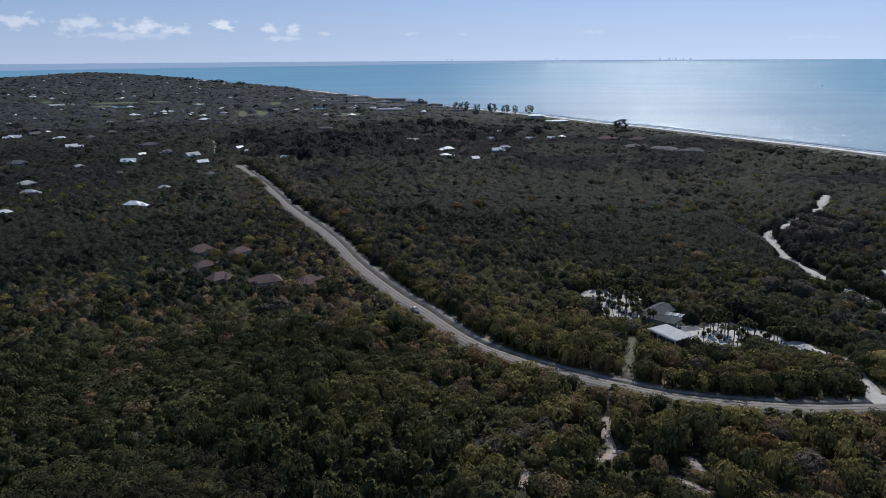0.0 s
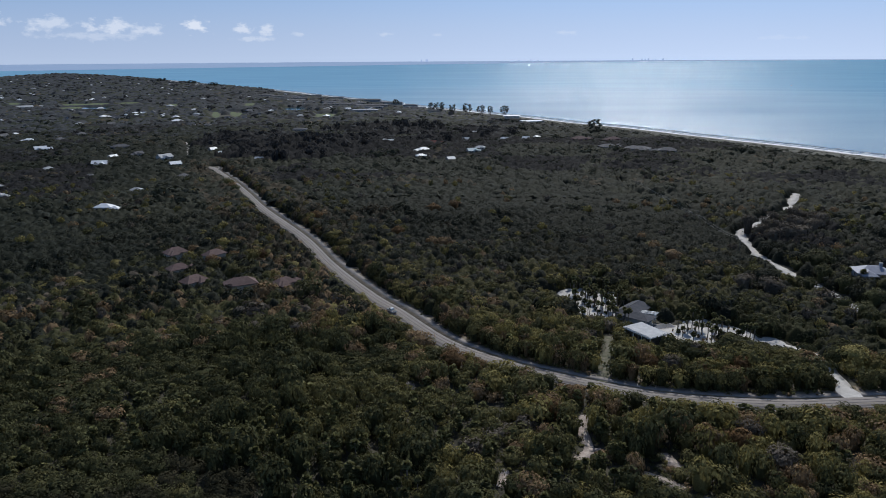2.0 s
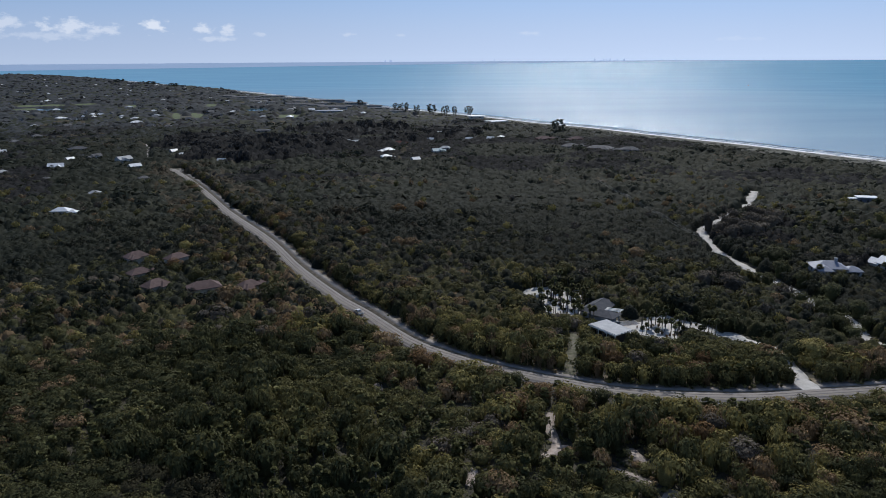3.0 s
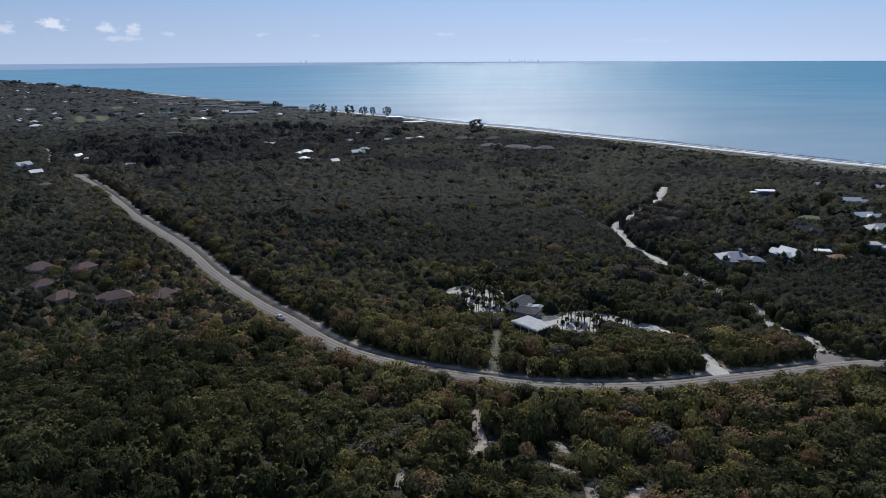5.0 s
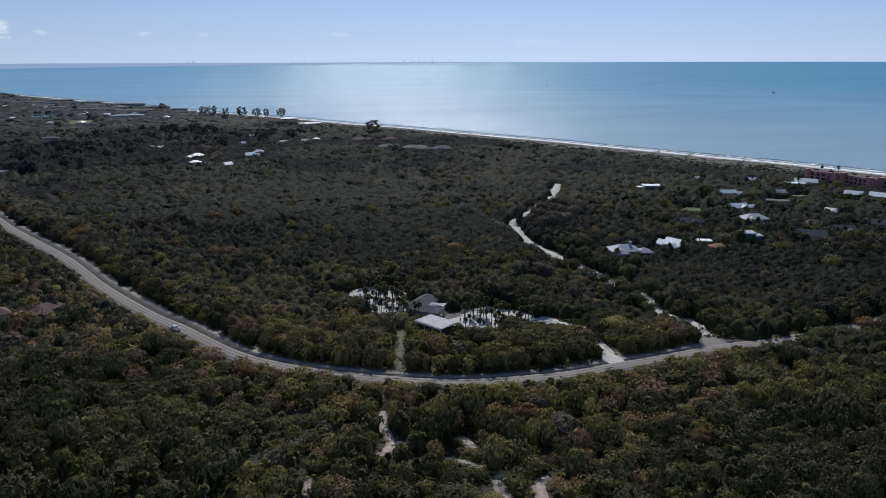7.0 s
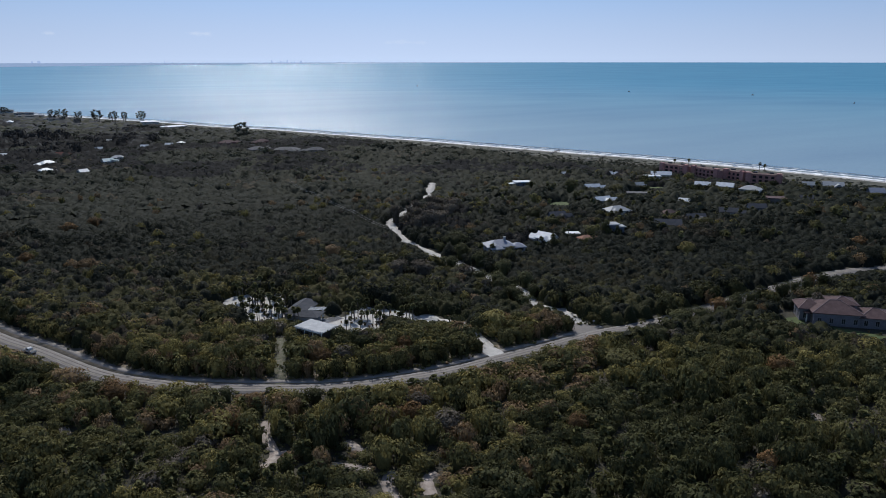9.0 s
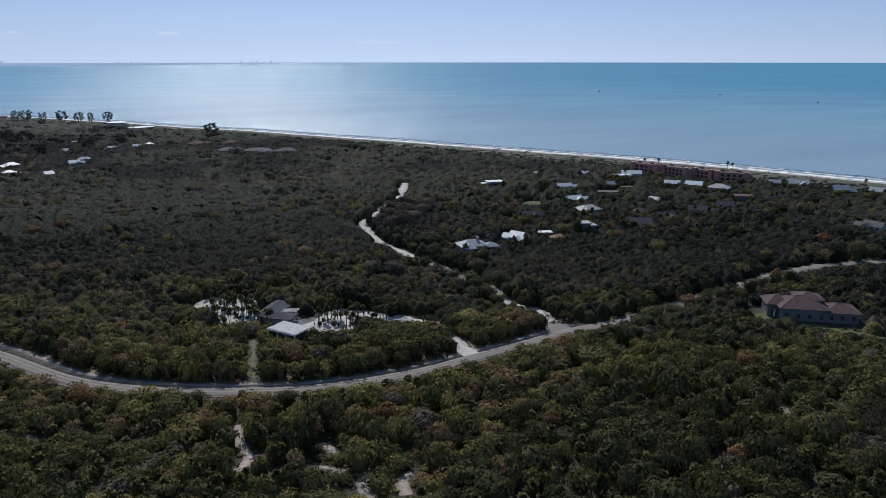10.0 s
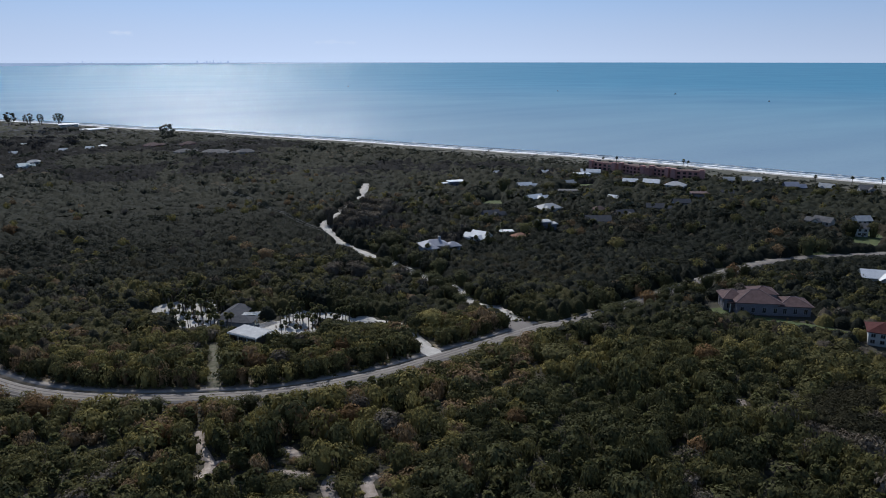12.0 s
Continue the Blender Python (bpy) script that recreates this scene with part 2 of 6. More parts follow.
def sea_material():
    m = bpy.data.materials.new("sea_water")
    m.use_nodes = True
    t = m.node_tree
    b = t.nodes["Principled BSDF"]
    geo = t.nodes.new("ShaderNodeNewGeometry")
    mp = t.nodes.new("ShaderNodeMapping")
    mp.inputs["Rotation"].default_value = (0, 0, radians(-30))
    mp.inputs["Scale"].default_value = (0.0016, 0.006, 1)
    t.links.new(geo.outputs["Position"], mp.inputs["Vector"])
    n = t.nodes.new("ShaderNodeTexNoise")
    n.inputs["Scale"].default_value, n.inputs["Detail"].default_value = 1.0, 4
    t.links.new(mp.outputs[0], n.inputs["Vector"])
    r = t.nodes.new("ShaderNodeValToRGB")
    r.color_ramp.elements[0].position, r.color_ramp.elements[1].position = 0.3, 0.7
    r.color_ramp.elements[0].color = (0.100, 0.264, 0.408, 1)
    r.color_ramp.elements[1].color = (0.127, 0.324, 0.464, 1)
    t.links.new(n.outputs["Fac"], r.inputs["Fac"])
    # chop: slopes of waves at two sizes, rougher in wind patches
    rr = t.nodes.new("ShaderNodeMapRange")
    rr.inputs["From Min"].default_value, rr.inputs["From Max"].default_value = 0.38, 0.62
    rr.inputs["To Min"].default_value, rr.inputs["To Max"].default_value = 0.85, 1.2
    t.links.new(n.outputs["Fac"], rr.inputs["Value"])
    total = geo.outputs["Normal"]
    for sx, sy, k in ((0.016, 0.05, 0.08), (0.26, 0.34, 1.4), (0.9, 1.4, 1.4)):
        mp2 = t.nodes.new("ShaderNodeMapping")
        mp2.inputs["Rotation"].default_value = (0, 0, radians(20))
        mp2.inputs["Scale"].default_value = (sx, sy, 1)
        t.links.new(geo.outputs["Position"], mp2.inputs["Vector"])
        n2 = t.nodes.new("ShaderNodeTexNoise")
        n2.inputs["Scale"].default_value, n2.inputs["Detail"].default_value, n2.inputs["Roughness"].default_value = 1.0, 3, 0.6
        t.links.new(mp2.outputs[0], n2.inputs["Vector"])
        sub = t.nodes.new("ShaderNodeVectorMath")
        sub.operation = "SUBTRACT"
        sub.inputs[1].default_value = (0.5, 0.5, 0.5)
        t.links.new(n2.outputs["Color"], sub.inputs[0])
        flat = t.nodes.new("ShaderNodeVectorMath")
        flat.operation = "MULTIPLY"
        flat.inputs[1].default_value = (0.80 * k, 1.2 * k, 0.0)
        t.links.new(sub.outputs[0], flat.inputs[0])
        sc = t.nodes.new("ShaderNodeVectorMath")
        sc.operation = "SCALE"
        t.links.new(flat.outputs[0], sc.inputs[0])
        t.links.new(rr.outputs["Result"], sc.inputs["Scale"])
        ad = t.nodes.new("ShaderNodeVectorMath")
        t.links.new(total, ad.inputs[0])
        t.links.new(sc.outputs[0], ad.inputs[1])
        total = ad.outputs[0]
    nm = t.nodes.new("ShaderNodeVectorMath")
    nm.operation = "NORMALIZE"
    t.links.new(total, nm.inputs[0])
    body, gloss, fres, mix = (t.nodes.new(k) for k in ("ShaderNodeBsdfDiffuse", "ShaderNodeBsdfGlossy", "ShaderNodeFresnel", "ShaderNodeMixShader"))
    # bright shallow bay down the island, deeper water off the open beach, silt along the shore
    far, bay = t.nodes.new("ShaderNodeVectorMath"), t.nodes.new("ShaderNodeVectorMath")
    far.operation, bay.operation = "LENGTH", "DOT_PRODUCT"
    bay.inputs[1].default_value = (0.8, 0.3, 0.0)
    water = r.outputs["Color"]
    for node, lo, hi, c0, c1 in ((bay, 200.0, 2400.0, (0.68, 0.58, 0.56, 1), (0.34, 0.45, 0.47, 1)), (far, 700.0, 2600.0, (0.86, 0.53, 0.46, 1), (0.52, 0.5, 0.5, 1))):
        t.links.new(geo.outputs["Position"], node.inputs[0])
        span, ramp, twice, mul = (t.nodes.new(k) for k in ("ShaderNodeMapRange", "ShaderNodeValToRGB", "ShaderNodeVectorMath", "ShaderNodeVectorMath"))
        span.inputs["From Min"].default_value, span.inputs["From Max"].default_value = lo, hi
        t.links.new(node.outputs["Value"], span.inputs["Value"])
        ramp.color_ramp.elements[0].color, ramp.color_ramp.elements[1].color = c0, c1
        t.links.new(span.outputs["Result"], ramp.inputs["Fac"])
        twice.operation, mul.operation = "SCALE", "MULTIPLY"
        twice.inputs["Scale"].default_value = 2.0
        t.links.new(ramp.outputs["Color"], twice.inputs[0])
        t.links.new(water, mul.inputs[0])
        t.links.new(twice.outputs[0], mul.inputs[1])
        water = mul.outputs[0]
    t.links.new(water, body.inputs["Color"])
    gloss.inputs["Roughness"].default_value, fres.inputs["IOR"].default_value = 0.23, 1.33
    t.links.new(nm.outputs[0], gloss.inputs["Normal"])
    t.links.new(nm.outputs[0], fres.inputs["Normal"])
    calm = t.nodes.new("ShaderNodeMath")  # only part of the chop faces the light
    calm.operation = "MULTIPLY"
    calm.inputs[1].default_value = 0.165
    t.links.new(fres.outputs[0], calm.inputs[0])
    t.links.new(calm.outputs[0], mix.inputs[0])
    t.links.new(body.outputs[0], mix.inputs[1])
    t.links.new(gloss.outputs[0], mix.inputs[2])
    t.links.new(mix.outputs[0], t.nodes["Material Output"].inputs["Surface"])
    t.nodes.remove(b)
    return m


M_SEA = sea_material()
M_POND = material("pond_water", (0.03, 0.10, 0.14), 0.1, 0, spec=0.5)


def foam_material():
    m = bpy.data.materials.new("breaking_foam")
    m.use_nodes = True
    t = m.node_tree
    b = t.nodes["Principled BSDF"]
    b.inputs["Base Color"].default_value, b.inputs["Roughness"].default_value = (0.8, 0.82, 0.82, 1), 0.8
    geo = t.nodes.new("ShaderNodeNewGeometry")
    n = t.nodes.new("ShaderNodeTexNoise")
    n.inputs["Scale"].default_value, n.inputs["Detail"].default_value = 0.09, 6
    t.links.new(geo.outputs["Position"], n.inputs["Vector"])
    r = t.nodes.new("ShaderNodeValToRGB")
    r.color_ramp.elements[0].position, r.color_ramp.elements[1].position = 0.30, 0.47
    t.links.new(n.outputs["Fac"], r.inputs["Fac"])
    t.links.new(r.outputs["Color"], b.inputs["Alpha"])
    return m


M_FOAM = foam_material()


# ---- helpers for meshes ----
def zr(r):
    """Height of the far ground and sea: flat near by, lifted far off so that the horizon stands at its true dip."""
    return 74.3 * np.maximum(0.0, (np.asarray(r, float) - 1500.0) / 3400.0) ** 2


def base(x, y):
    return float(zr(math.hypot(x, y)))


def mesh(name, verts, faces, mats=(), face_mats=None, smooth=False):
    me = bpy.data.meshes.new(name)
    me.from_pydata([tuple(v) for v in verts], [], [tuple(f) for f in faces])
    for m in mats:
        me.materials.append(m)
    if face_mats is not None:
        me.polygons.foreach_set("material_index", face_mats)
    if smooth:
        me.polygons.foreach_set("use_smooth", [True] * len(me.polygons))
    me.update()
    return me


def quads(name, V, Q, mats=(), face_mats=None, normals=None):
    """A large mesh of quads or triangles from arrays; normals, where given, are the soft normals of leaves in a crown."""
    me = bpy.data.meshes.new(name)
    n, c = Q.shape
    me.vertices.add(len(V))
    me.vertices.foreach_set("co", np.ascontiguousarray(V, np.float32).ravel())
    me.loops.add(c * n)
    me.loops.foreach_set("vertex_index", np.ascontiguousarray(Q, np.int32).ravel())
    me.polygons.add(n)
    me.polygons.foreach_set("loop_start", np.arange(0, c * n, c, dtype=np.int32))
    for m in mats:
        me.materials.append(m)
    if face_mats is not None:
        me.polygons.foreach_set("material_index", np.ascontiguousarray(face_mats, np.int32))
    me.update(calc_edges=True)
    if normals is not None:
        soft = me.attributes.new("custom_normal", "FLOAT_VECTOR", "POINT")
        soft.data.foreach_set("vector", np.ascontiguousarray(normals, np.float32).ravel())
    return me


def part(name, me, parent, label="", at=None):
    ob = new(name, me)
    ob.parent = parent
    if at is not None:
        ob.matrix_basis = at
    if label:
        tagged(ob, label)
    return ob


def thing(name, x, y, z=None, rot=0.0, label="", category="", group=""):
    ob = new(name)
    ob.matrix_basis = pose(x, y, base(x, y) if z is None else z, 0, 0, rot)
    return tagged(ob, label, category, group)


class Build:
    """Collects boxes and other simple solids into one mesh."""

    def __init__(self):
        self.v, self.f = [], []

    def add(self, verts, faces):
        k = len(self.v)
        self.v += [tuple(p) for p in verts]
        self.f += [tuple(i + k for i in f) for f in faces]
        return self

    def box(self, x0, y0, z0, x1, y1, z1):
        v = [(x, y, z) for z in (z0, z1) for y in (y0, y1) for x in (x0, x1)]
        return self.add(v, [(0, 2, 3, 1), (4, 5, 7, 6), (0, 1, 5, 4), (2, 6, 7, 3), (0, 4, 6, 2), (1, 3, 7, 5)])

    def frustum(self, p, r0, q, r1, n=7):
        p, q = Vector(p), Vector(q)
        a = (q - p).normalized()
        s = a.orthogonal().normalized()
        w = a.cross(s)
        v = [c + (s * math.cos(2 * math.pi * i / n) + w * math.sin(2 * math.pi * i / n)) * r for c, r in ((p, r0), (q, r1)) for i in range(n)]
        return self.add(v, [(i, (i + 1) % n, n + (i + 1) % n, n + i) for i in range(n)] + [tuple(range(n - 1, -1, -1)), tuple(range(n, 2 * n))])

    def hip(self, w, d, z, rise, over=0.7, thick=0.22, ridge=None, cx=0.0, cy=0.0):
        """A hip roof over a w x d plan, with eaves of some thickness."""
        a, b = w / 2 + over, d / 2 + over
        if ridge is None:
            ridge = max(0.3, abs(a - b))
        rx, ry = (ridge, 0.12) if a >= b else (0.12, ridge)
        ring = lambda x, y, zz: [(cx - x, cy - y, zz), (cx + x, cy - y, zz), (cx + x, cy + y, zz), (cx - x, cy + y, zz)]
        v = ring(a, b, z) + ring(a, b, z + thick) + ring(rx, ry, z + thick + rise)
        f = [(3, 2, 1, 0), (8, 9, 10, 11)]
        for k in (0, 4):
            f += [(k + i, k + (i + 1) % 4, k + 4 + (i + 1) % 4, k + 4 + i) for i in range(4)]
        return self.add(v, f)

    def gable(self, w, d, z, rise, over=0.6, thick=0.22, cx=0.0, cy=0.0):
        """Two roof slabs that meet in a ridge along x."""
        a, b = w / 2 + over, d / 2 + over
        for s in (-1, 1):
            low, top = z - rise * over / (d / 2), z + rise
            v = [(cx + x, cy + y, zz) for x in (-a, a) for y, zz in ((s * b, low), (0.0, top), (0.0, top + thick), (s * b, low + thick))]
            f = [(0, 1, 2, 3), (7, 6, 5, 4), (0, 4, 5, 1), (1, 5, 6, 2), (2, 6, 7, 3), (3, 7, 4, 0)]
            self.add(v, f if s > 0 else [q[::-1] for q in f])
        return self

    def gable_ends(self, w, d, z, rise, cx=0.0, cy=0.0):
        """The wall under a gable roof."""
        v = [(cx + x, cy + y, zz) for x in (-w / 2, w / 2) for y, zz in ((-d / 2, z), (d / 2, z), (0.0, z + rise - 0.02))]
        return self.add(v, [(0, 2, 1), (3, 4, 5), (0, 1, 4, 3), (1, 2, 5, 4), (2, 0, 3, 5)])

    def mesh(self, name, mat, smooth=False):
        return mesh(name, self.v, self.f, [mat], smooth=smooth)


def spline(pts, step=4.0):
    """Points every few metres along a smooth line through pts."""
    P = np.array(pts, float)
    if len(P) == 2:
        n = max(2, int(np.hypot(*(P[1] - P[0])) / step) + 1)
        return P[0] + (P[1] - P[0]) * np.linspace(0, 1, n)[:, None]
    P = np.vstack([2 * P[0] - P[1], P, 2 * P[-1] - P[-2]])
    out = []
    for i in range(1, len(P) - 2):
        a, b, c, d = P[i - 1:i + 3]
        n = max(2, int(np.hypot(*(c - b)) / step))
        u = np.linspace(0, 1, n, endpoint=False)[:, None]
        out.append(0.5 * (2 * b + (c - a) * u + (2 * a - 5 * b + 4 * c - d) * u ** 2 + (3 * b - a - 3 * c + d) * u ** 3))
    out.append(P[-2:-1])
    return np.vstack(out)


def normals2d(L):
    d = np.gradient(L, axis=0)
    d /= np.hypot(d[:, 0], d[:, 1])[:, None]
    return np.stack([-d[:, 1], d[:, 0]], 1)


def ribbon(name, L, left, right, z, mat, ragged=0.0, seed=0, thick=0.04):
    """A strip along the line L from left to right of it (metres), with edges that may wander, and a thickness."""
    rng = np.random.default_rng(seed)
    N = normals2d(L)
    n = len(L)
    e = lambda: np.convolve(rng.normal(0, 1, n + 4), np.ones(3) / 3, "same")[2:-2] * ragged
    A, B = L + N * (left + e())[:, None], L - N * (right + e())[:, None]
    zz = zr(np.hypot(L[:, 0], L[:, 1])) + z
    V = np.vstack([np.c_[A, zz], np.c_[B, zz], np.c_[A, zz - thick - z], np.c_[B, zz - thick - z]])
    Q = []
    for i in range(n - 1):
        Q += [(i, n + i, n + i + 1, i + 1), (i, i + 1, 2 * n + i + 1, 2 * n + i), (n + i + 1, n + i, 3 * n + i, 3 * n + i + 1)]
    return new(name, quads(name, V, np.array(Q), [mat]))


def vnoise(x, y, scale, seed):
    """Smooth value noise, 0 to 1, over the plan."""
    rng = np.random.default_rng(seed)
    G = rng.random((256, 256))
    u, v = x / scale + 4000.5, y / scale + 4000.5
    i, j = np.floor(u).astype(int), np.floor(v).astype(int)
    a, b = u - i, v - j
    a, b = a * a * (3 - 2 * a), b * b * (3 - 2 * b)
    g = lambda p, q: G[p % 256, q % 256]
    return (g(i, j) * (1 - a) + g(i + 1, j) * a) * (1 - b) + (g(i, j + 1) * (1 - a) + g(i + 1, j + 1) * a) * b

# ---- ground, sea, beach ----
CLEAR = []  # open places that trees leave free: x, y, radius, height of what is seen there
SHORE_AZ = np.array([-180, -90, -50, -36, -30.9, -28.2, -25.4, -23.6, -21.7, -20.2, -18.3, -16.3, -14.3, -12.2, -10.1, -8.0, -5.8, -3.6, -1.4, 0.8,
                     5.2, 7.8, 11.8, 16.0, 20.1, 24.0, 27.6, 31.3, 35.4, 39.9, 44.3, 48.7, 52.8, 56.9, 60.7, 64.3, 67.0, 75, 100, 180])
SHORE_R = np.array([2600, 2600, 2600, 3000, 3521, 3754, 3934, 3812, 3612, 3402, 3147, 2888, 2692, 2475, 2280, 2078, 1927, 1793, 1635, 1518,
                    1357, 1280, 1164, 1089, 1011, 954, 912, 869, 832, 799, 777, 753, 735, 718, 706, 698, 694, 700, 1000, 2600])
SEA_LEVEL = -0.5


def shore(az):
    """Range of the waterline by bearing, in degrees clockwise from ahead."""
    return np.interp(az, SHORE_AZ, SHORE_R)


def polar(name, az, radii, heights, mats, ring_mats):
    na, nr = len(az), radii.shape[1]
    a = np.radians(az)[:, None]
    V = np.stack([np.sin(a) * radii, np.cos(a) * radii, heights], -1).reshape(-1, 3)
    i, j = np.meshgrid(np.arange(na), np.arange(nr - 1), indexing="ij")
    k = (i + 1) % na
    Q = np.stack([i * nr + j, k * nr + j, k * nr + j + 1, i * nr + j + 1], -1).reshape(-1, 4)[:, ::-1]
    me = quads(name, V, Q, mats, np.asarray(ring_mats)[j.ravel()])
    me.polygons.foreach_set("use_smooth", [True] * len(me.polygons))
    return tagged(new(name, me), kind="structure")


AZ = np.concatenate([np.arange(-180, -40, 5.0), np.arange(-40, 76, 0.4), np.arange(76, 180, 4.0)])
RS = shore(AZ)[:, None]
offs = np.array([-100, -50, -32, -22, -15, -11, -7, -3, 0, 8, 20, 50])
prof = np.array([0, 0.2, 0.7, 0.9, 0.5, 0.3, 0.0, -0.3, -0.5, -0.9, -1.8, -5.0])
inner = np.concatenate([[0.001, 6.0], np.linspace(30, 600, 39)]) / 600.0
outer = np.linspace(0, 1, 30)[1:]
rad = np.concatenate([inner * (RS - 105), RS + offs, RS + 50 + (4900 - RS - 50) * outer], 1)
hgt = zr(rad) + np.concatenate([np.zeros(len(inner)), prof, np.full(len(outer), -9.0)])
ring = [0] * (len(inner) + 1) + [1] * 3 + [2] * (rad.shape[1] - len(inner) - 5)
tagged(polar("ground", AZ, rad, hgt, [M_GROUND, M_DUNE, M_BEACH], ring), "dark leaf litter ground with dune grass and pale beach", "ground")
r_sea = np.concatenate([[0.5], np.linspace(100, 1600, 26), np.linspace(1700, 4900, 40)])
R2 = np.repeat(r_sea[None], len(AZ), 0)
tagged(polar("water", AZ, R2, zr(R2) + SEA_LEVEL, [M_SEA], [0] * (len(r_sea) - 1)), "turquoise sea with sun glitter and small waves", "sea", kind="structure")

# surf along the beach: three uneven lines of foam
saz = np.arange(-26.0, 76.0, 0.12)
sr = shore(saz)
shore_line = np.stack([np.sin(np.radians(saz)) * sr, np.cos(np.radians(saz)) * sr], 1)
for k, (o, w) in enumerate(((3.0, 7.5), (13.5, 4.4), (24.0, 1.8))):
    tagged(ribbon("surf_foam", shore_line + normals2d(shore_line) * o, w, w, SEA_LEVEL + 0.06 + 0.03 * k, M_FOAM, 1.6, 40 + k),
           "broken white foam line of small surf", "surf", "surf lines", "stuff")

for x, y in (shore_line - normals2d(shore_line) * 10)[::4]:
    if math.hypot(x, y) < 2300:
        CLEAR.append((x, y, 14.0, -0.4))

# ---- roads and tracks ----
ROAD = spline([(-199, 692), (-166, 624), (-134, 551), (-108, 489), (-68.4, 406), (-45.2, 346.6), (-23, 299), (-10.3, 277),
               (6.6, 245.5), (21.1, 228.6), (38.2, 215.0), (62.4, 200.8), (76.6, 195), (93, 191.4), (111, 189.2), (126, 189.6), (148.5, 190.2),
               (176, 191.0), (198, 189.3), (241, 191.6), (273, 193.8), (304, 195.7), (331, 195), (349, 190.6), (365.5, 184.6), (392, 172), (450, 142)], 4)
SAND_ROAD = spline([(171.5, 192), (173.6, 199), (175.6, 206.5), (178.4, 213.5), (178.6, 219), (174.6, 225), (173.6, 232), (177.2, 244), (180, 260), (177, 281), (176.5, 305), (174.3, 316),
                    (174.4, 338), (175.5, 357), (180.6, 380), (186, 398), (195.4, 411), (210, 426), (225, 443), (243.7, 460.6), (259.5, 483), (282, 520)], 3)
DRIVE = spline([(129, 189), (131, 197), (132.5, 206), (133.2, 210.5), (135.7, 222.8), (133, 229), (126.8, 235.7), (121.3, 242), (117.5, 249), (112, 257), (104, 260)], 3)
GAP = spline([(58, 208), (59, 212), (62.5, 223.4), (66.4, 235.7), (69.3, 246.6)], 3)


def clear_line(L, rad_, z=0.0, shift=0.0, step=1):
    P = L + normals2d(L) * shift
    CLEAR.extend((x, y, rad_, z) for x, y in P[::step])


tagged(ribbon("road", ROAD, 3.8, 3.8, 0.06, M_ROAD), "sun-bleached grey two-lane asphalt road", "road", kind="structure")
WIDE = ROAD[ROAD[:, 0] < 181]
tagged(ribbon("road_verge", WIDE, 11.5, -3.805, 0.02, M_VERGE, 0.0, 3), "dry grass and dirt verge beside the road", "verge", kind="structure")
tagged(ribbon("road_shoulder", WIDE, -3.805, 4.9, 0.022, M_VERGE, 0.35, 5), "rough gravel shoulder of the road", "shoulder", kind="structure")
tagged(ribbon("pavement", WIDE + normals2d(WIDE) * np.interp(WIDE[:, 1], (190, 225, 275, 700), (6.0, 6.3, 7.2, 7.2))[:, None], 1.25, 1.25, 0.05, M_PATHWAY, 0.06, 6), "pale shared path beside the road", "path", kind="structure")
for o in (3.5, -3.5):
    tagged(ribbon("road_edge_line", ROAD + normals2d(ROAD) * o, 0.07, 0.07, 0.066, M_LINE_W), "worn white edge line on the road", "road marking", kind="structure")
for o in (0.14, -0.14):
    tagged(ribbon("road_centre_line", ROAD + normals2d(ROAD) * o, 0.05, 0.05, 0.066, M_LINE_Y), "worn double yellow centre line", "road marking", kind="structure")
M_WEAR = material("tyre_polished_asphalt", (0.150, 0.135, 0.125), 0.88, 0, 8.0, (0.188, 0.171, 0.160), fine=0.5, space="World")
for o in (2.45, 0.85, -0.85, -2.45):
    tagged(ribbon("wheel_track", ROAD + normals2d(ROAD) * o, 0.28, 0.28, 0.064, M_WEAR, 0.05, 30), "darker strip worn by tyres along the road", "road wear", kind="structure")
tagged(ribbon("sand_road", SAND_ROAD, 3.2, 3.2, 0.035, M_SAND, 1.1, 8), "white shell-sand side road through the woods", "road", kind="structure")
tagged(ribbon("sand_driveway", DRIVE, 2.3, 2.3, 0.033, M_SAND, 0.5, 9), "white shell-sand driveway", "driveway", kind="structure")
tagged(ribbon("grass_track", GAP, 2.3, 2.3, 0.03, M_GRASSTRACK, 0.8, 10), "worn grass track between the trees", "track", kind="structure")
tagged(ribbon("back_street", spline([(-247, 785), (-262, 830), (-272, 870), (-292, 915)], 5), 3.2, 3.2, 0.055, M_PATHWAY), "pale back street among the trees", "road", kind="structure")
clear_line(spline([(-247, 785), (-262, 830), (-272, 870), (-292, 915)], 8), 3.0, 0)
tagged(ribbon("beach_car_park", spline([(60, 1302), (140, 1284)], 8), 5.0, 5.0, 0.06, M_PATHWAY), "pale paved strip behind the beach", "road", kind="structure")
clear_line(spline([(60, 1302), (140, 1284)], 8), 6.0, 0)
tagged(ribbon("cross_street", spline([(-226, 727), (-199, 692), (-176, 668)], 4), 3.0, 3.0, 0.05, M_ROAD), "pale side street crossing the road", "road", kind="structure")
for x, y in (WIDE + normals2d(WIDE) * np.interp(WIDE[:, 1], (190, 225, 275, 700), (2.0, 2.2, 3.0, 3.0))[:, None])[::2]:
    CLEAR.append((x, y, 5.4 if y < 240 else 6.2, 4.0 if 555 < y < 605 else 1.3 if 26 < x < 62 else 0.0))
for x, y in ROAD[ROAD[:, 0] >= 181][::2]:
    CLEAR.append((x, y, 3.9, 0.0 if x < 202 or x > 300 else 2.6 if x < 226 or 236 < x < 252 else 9.0))
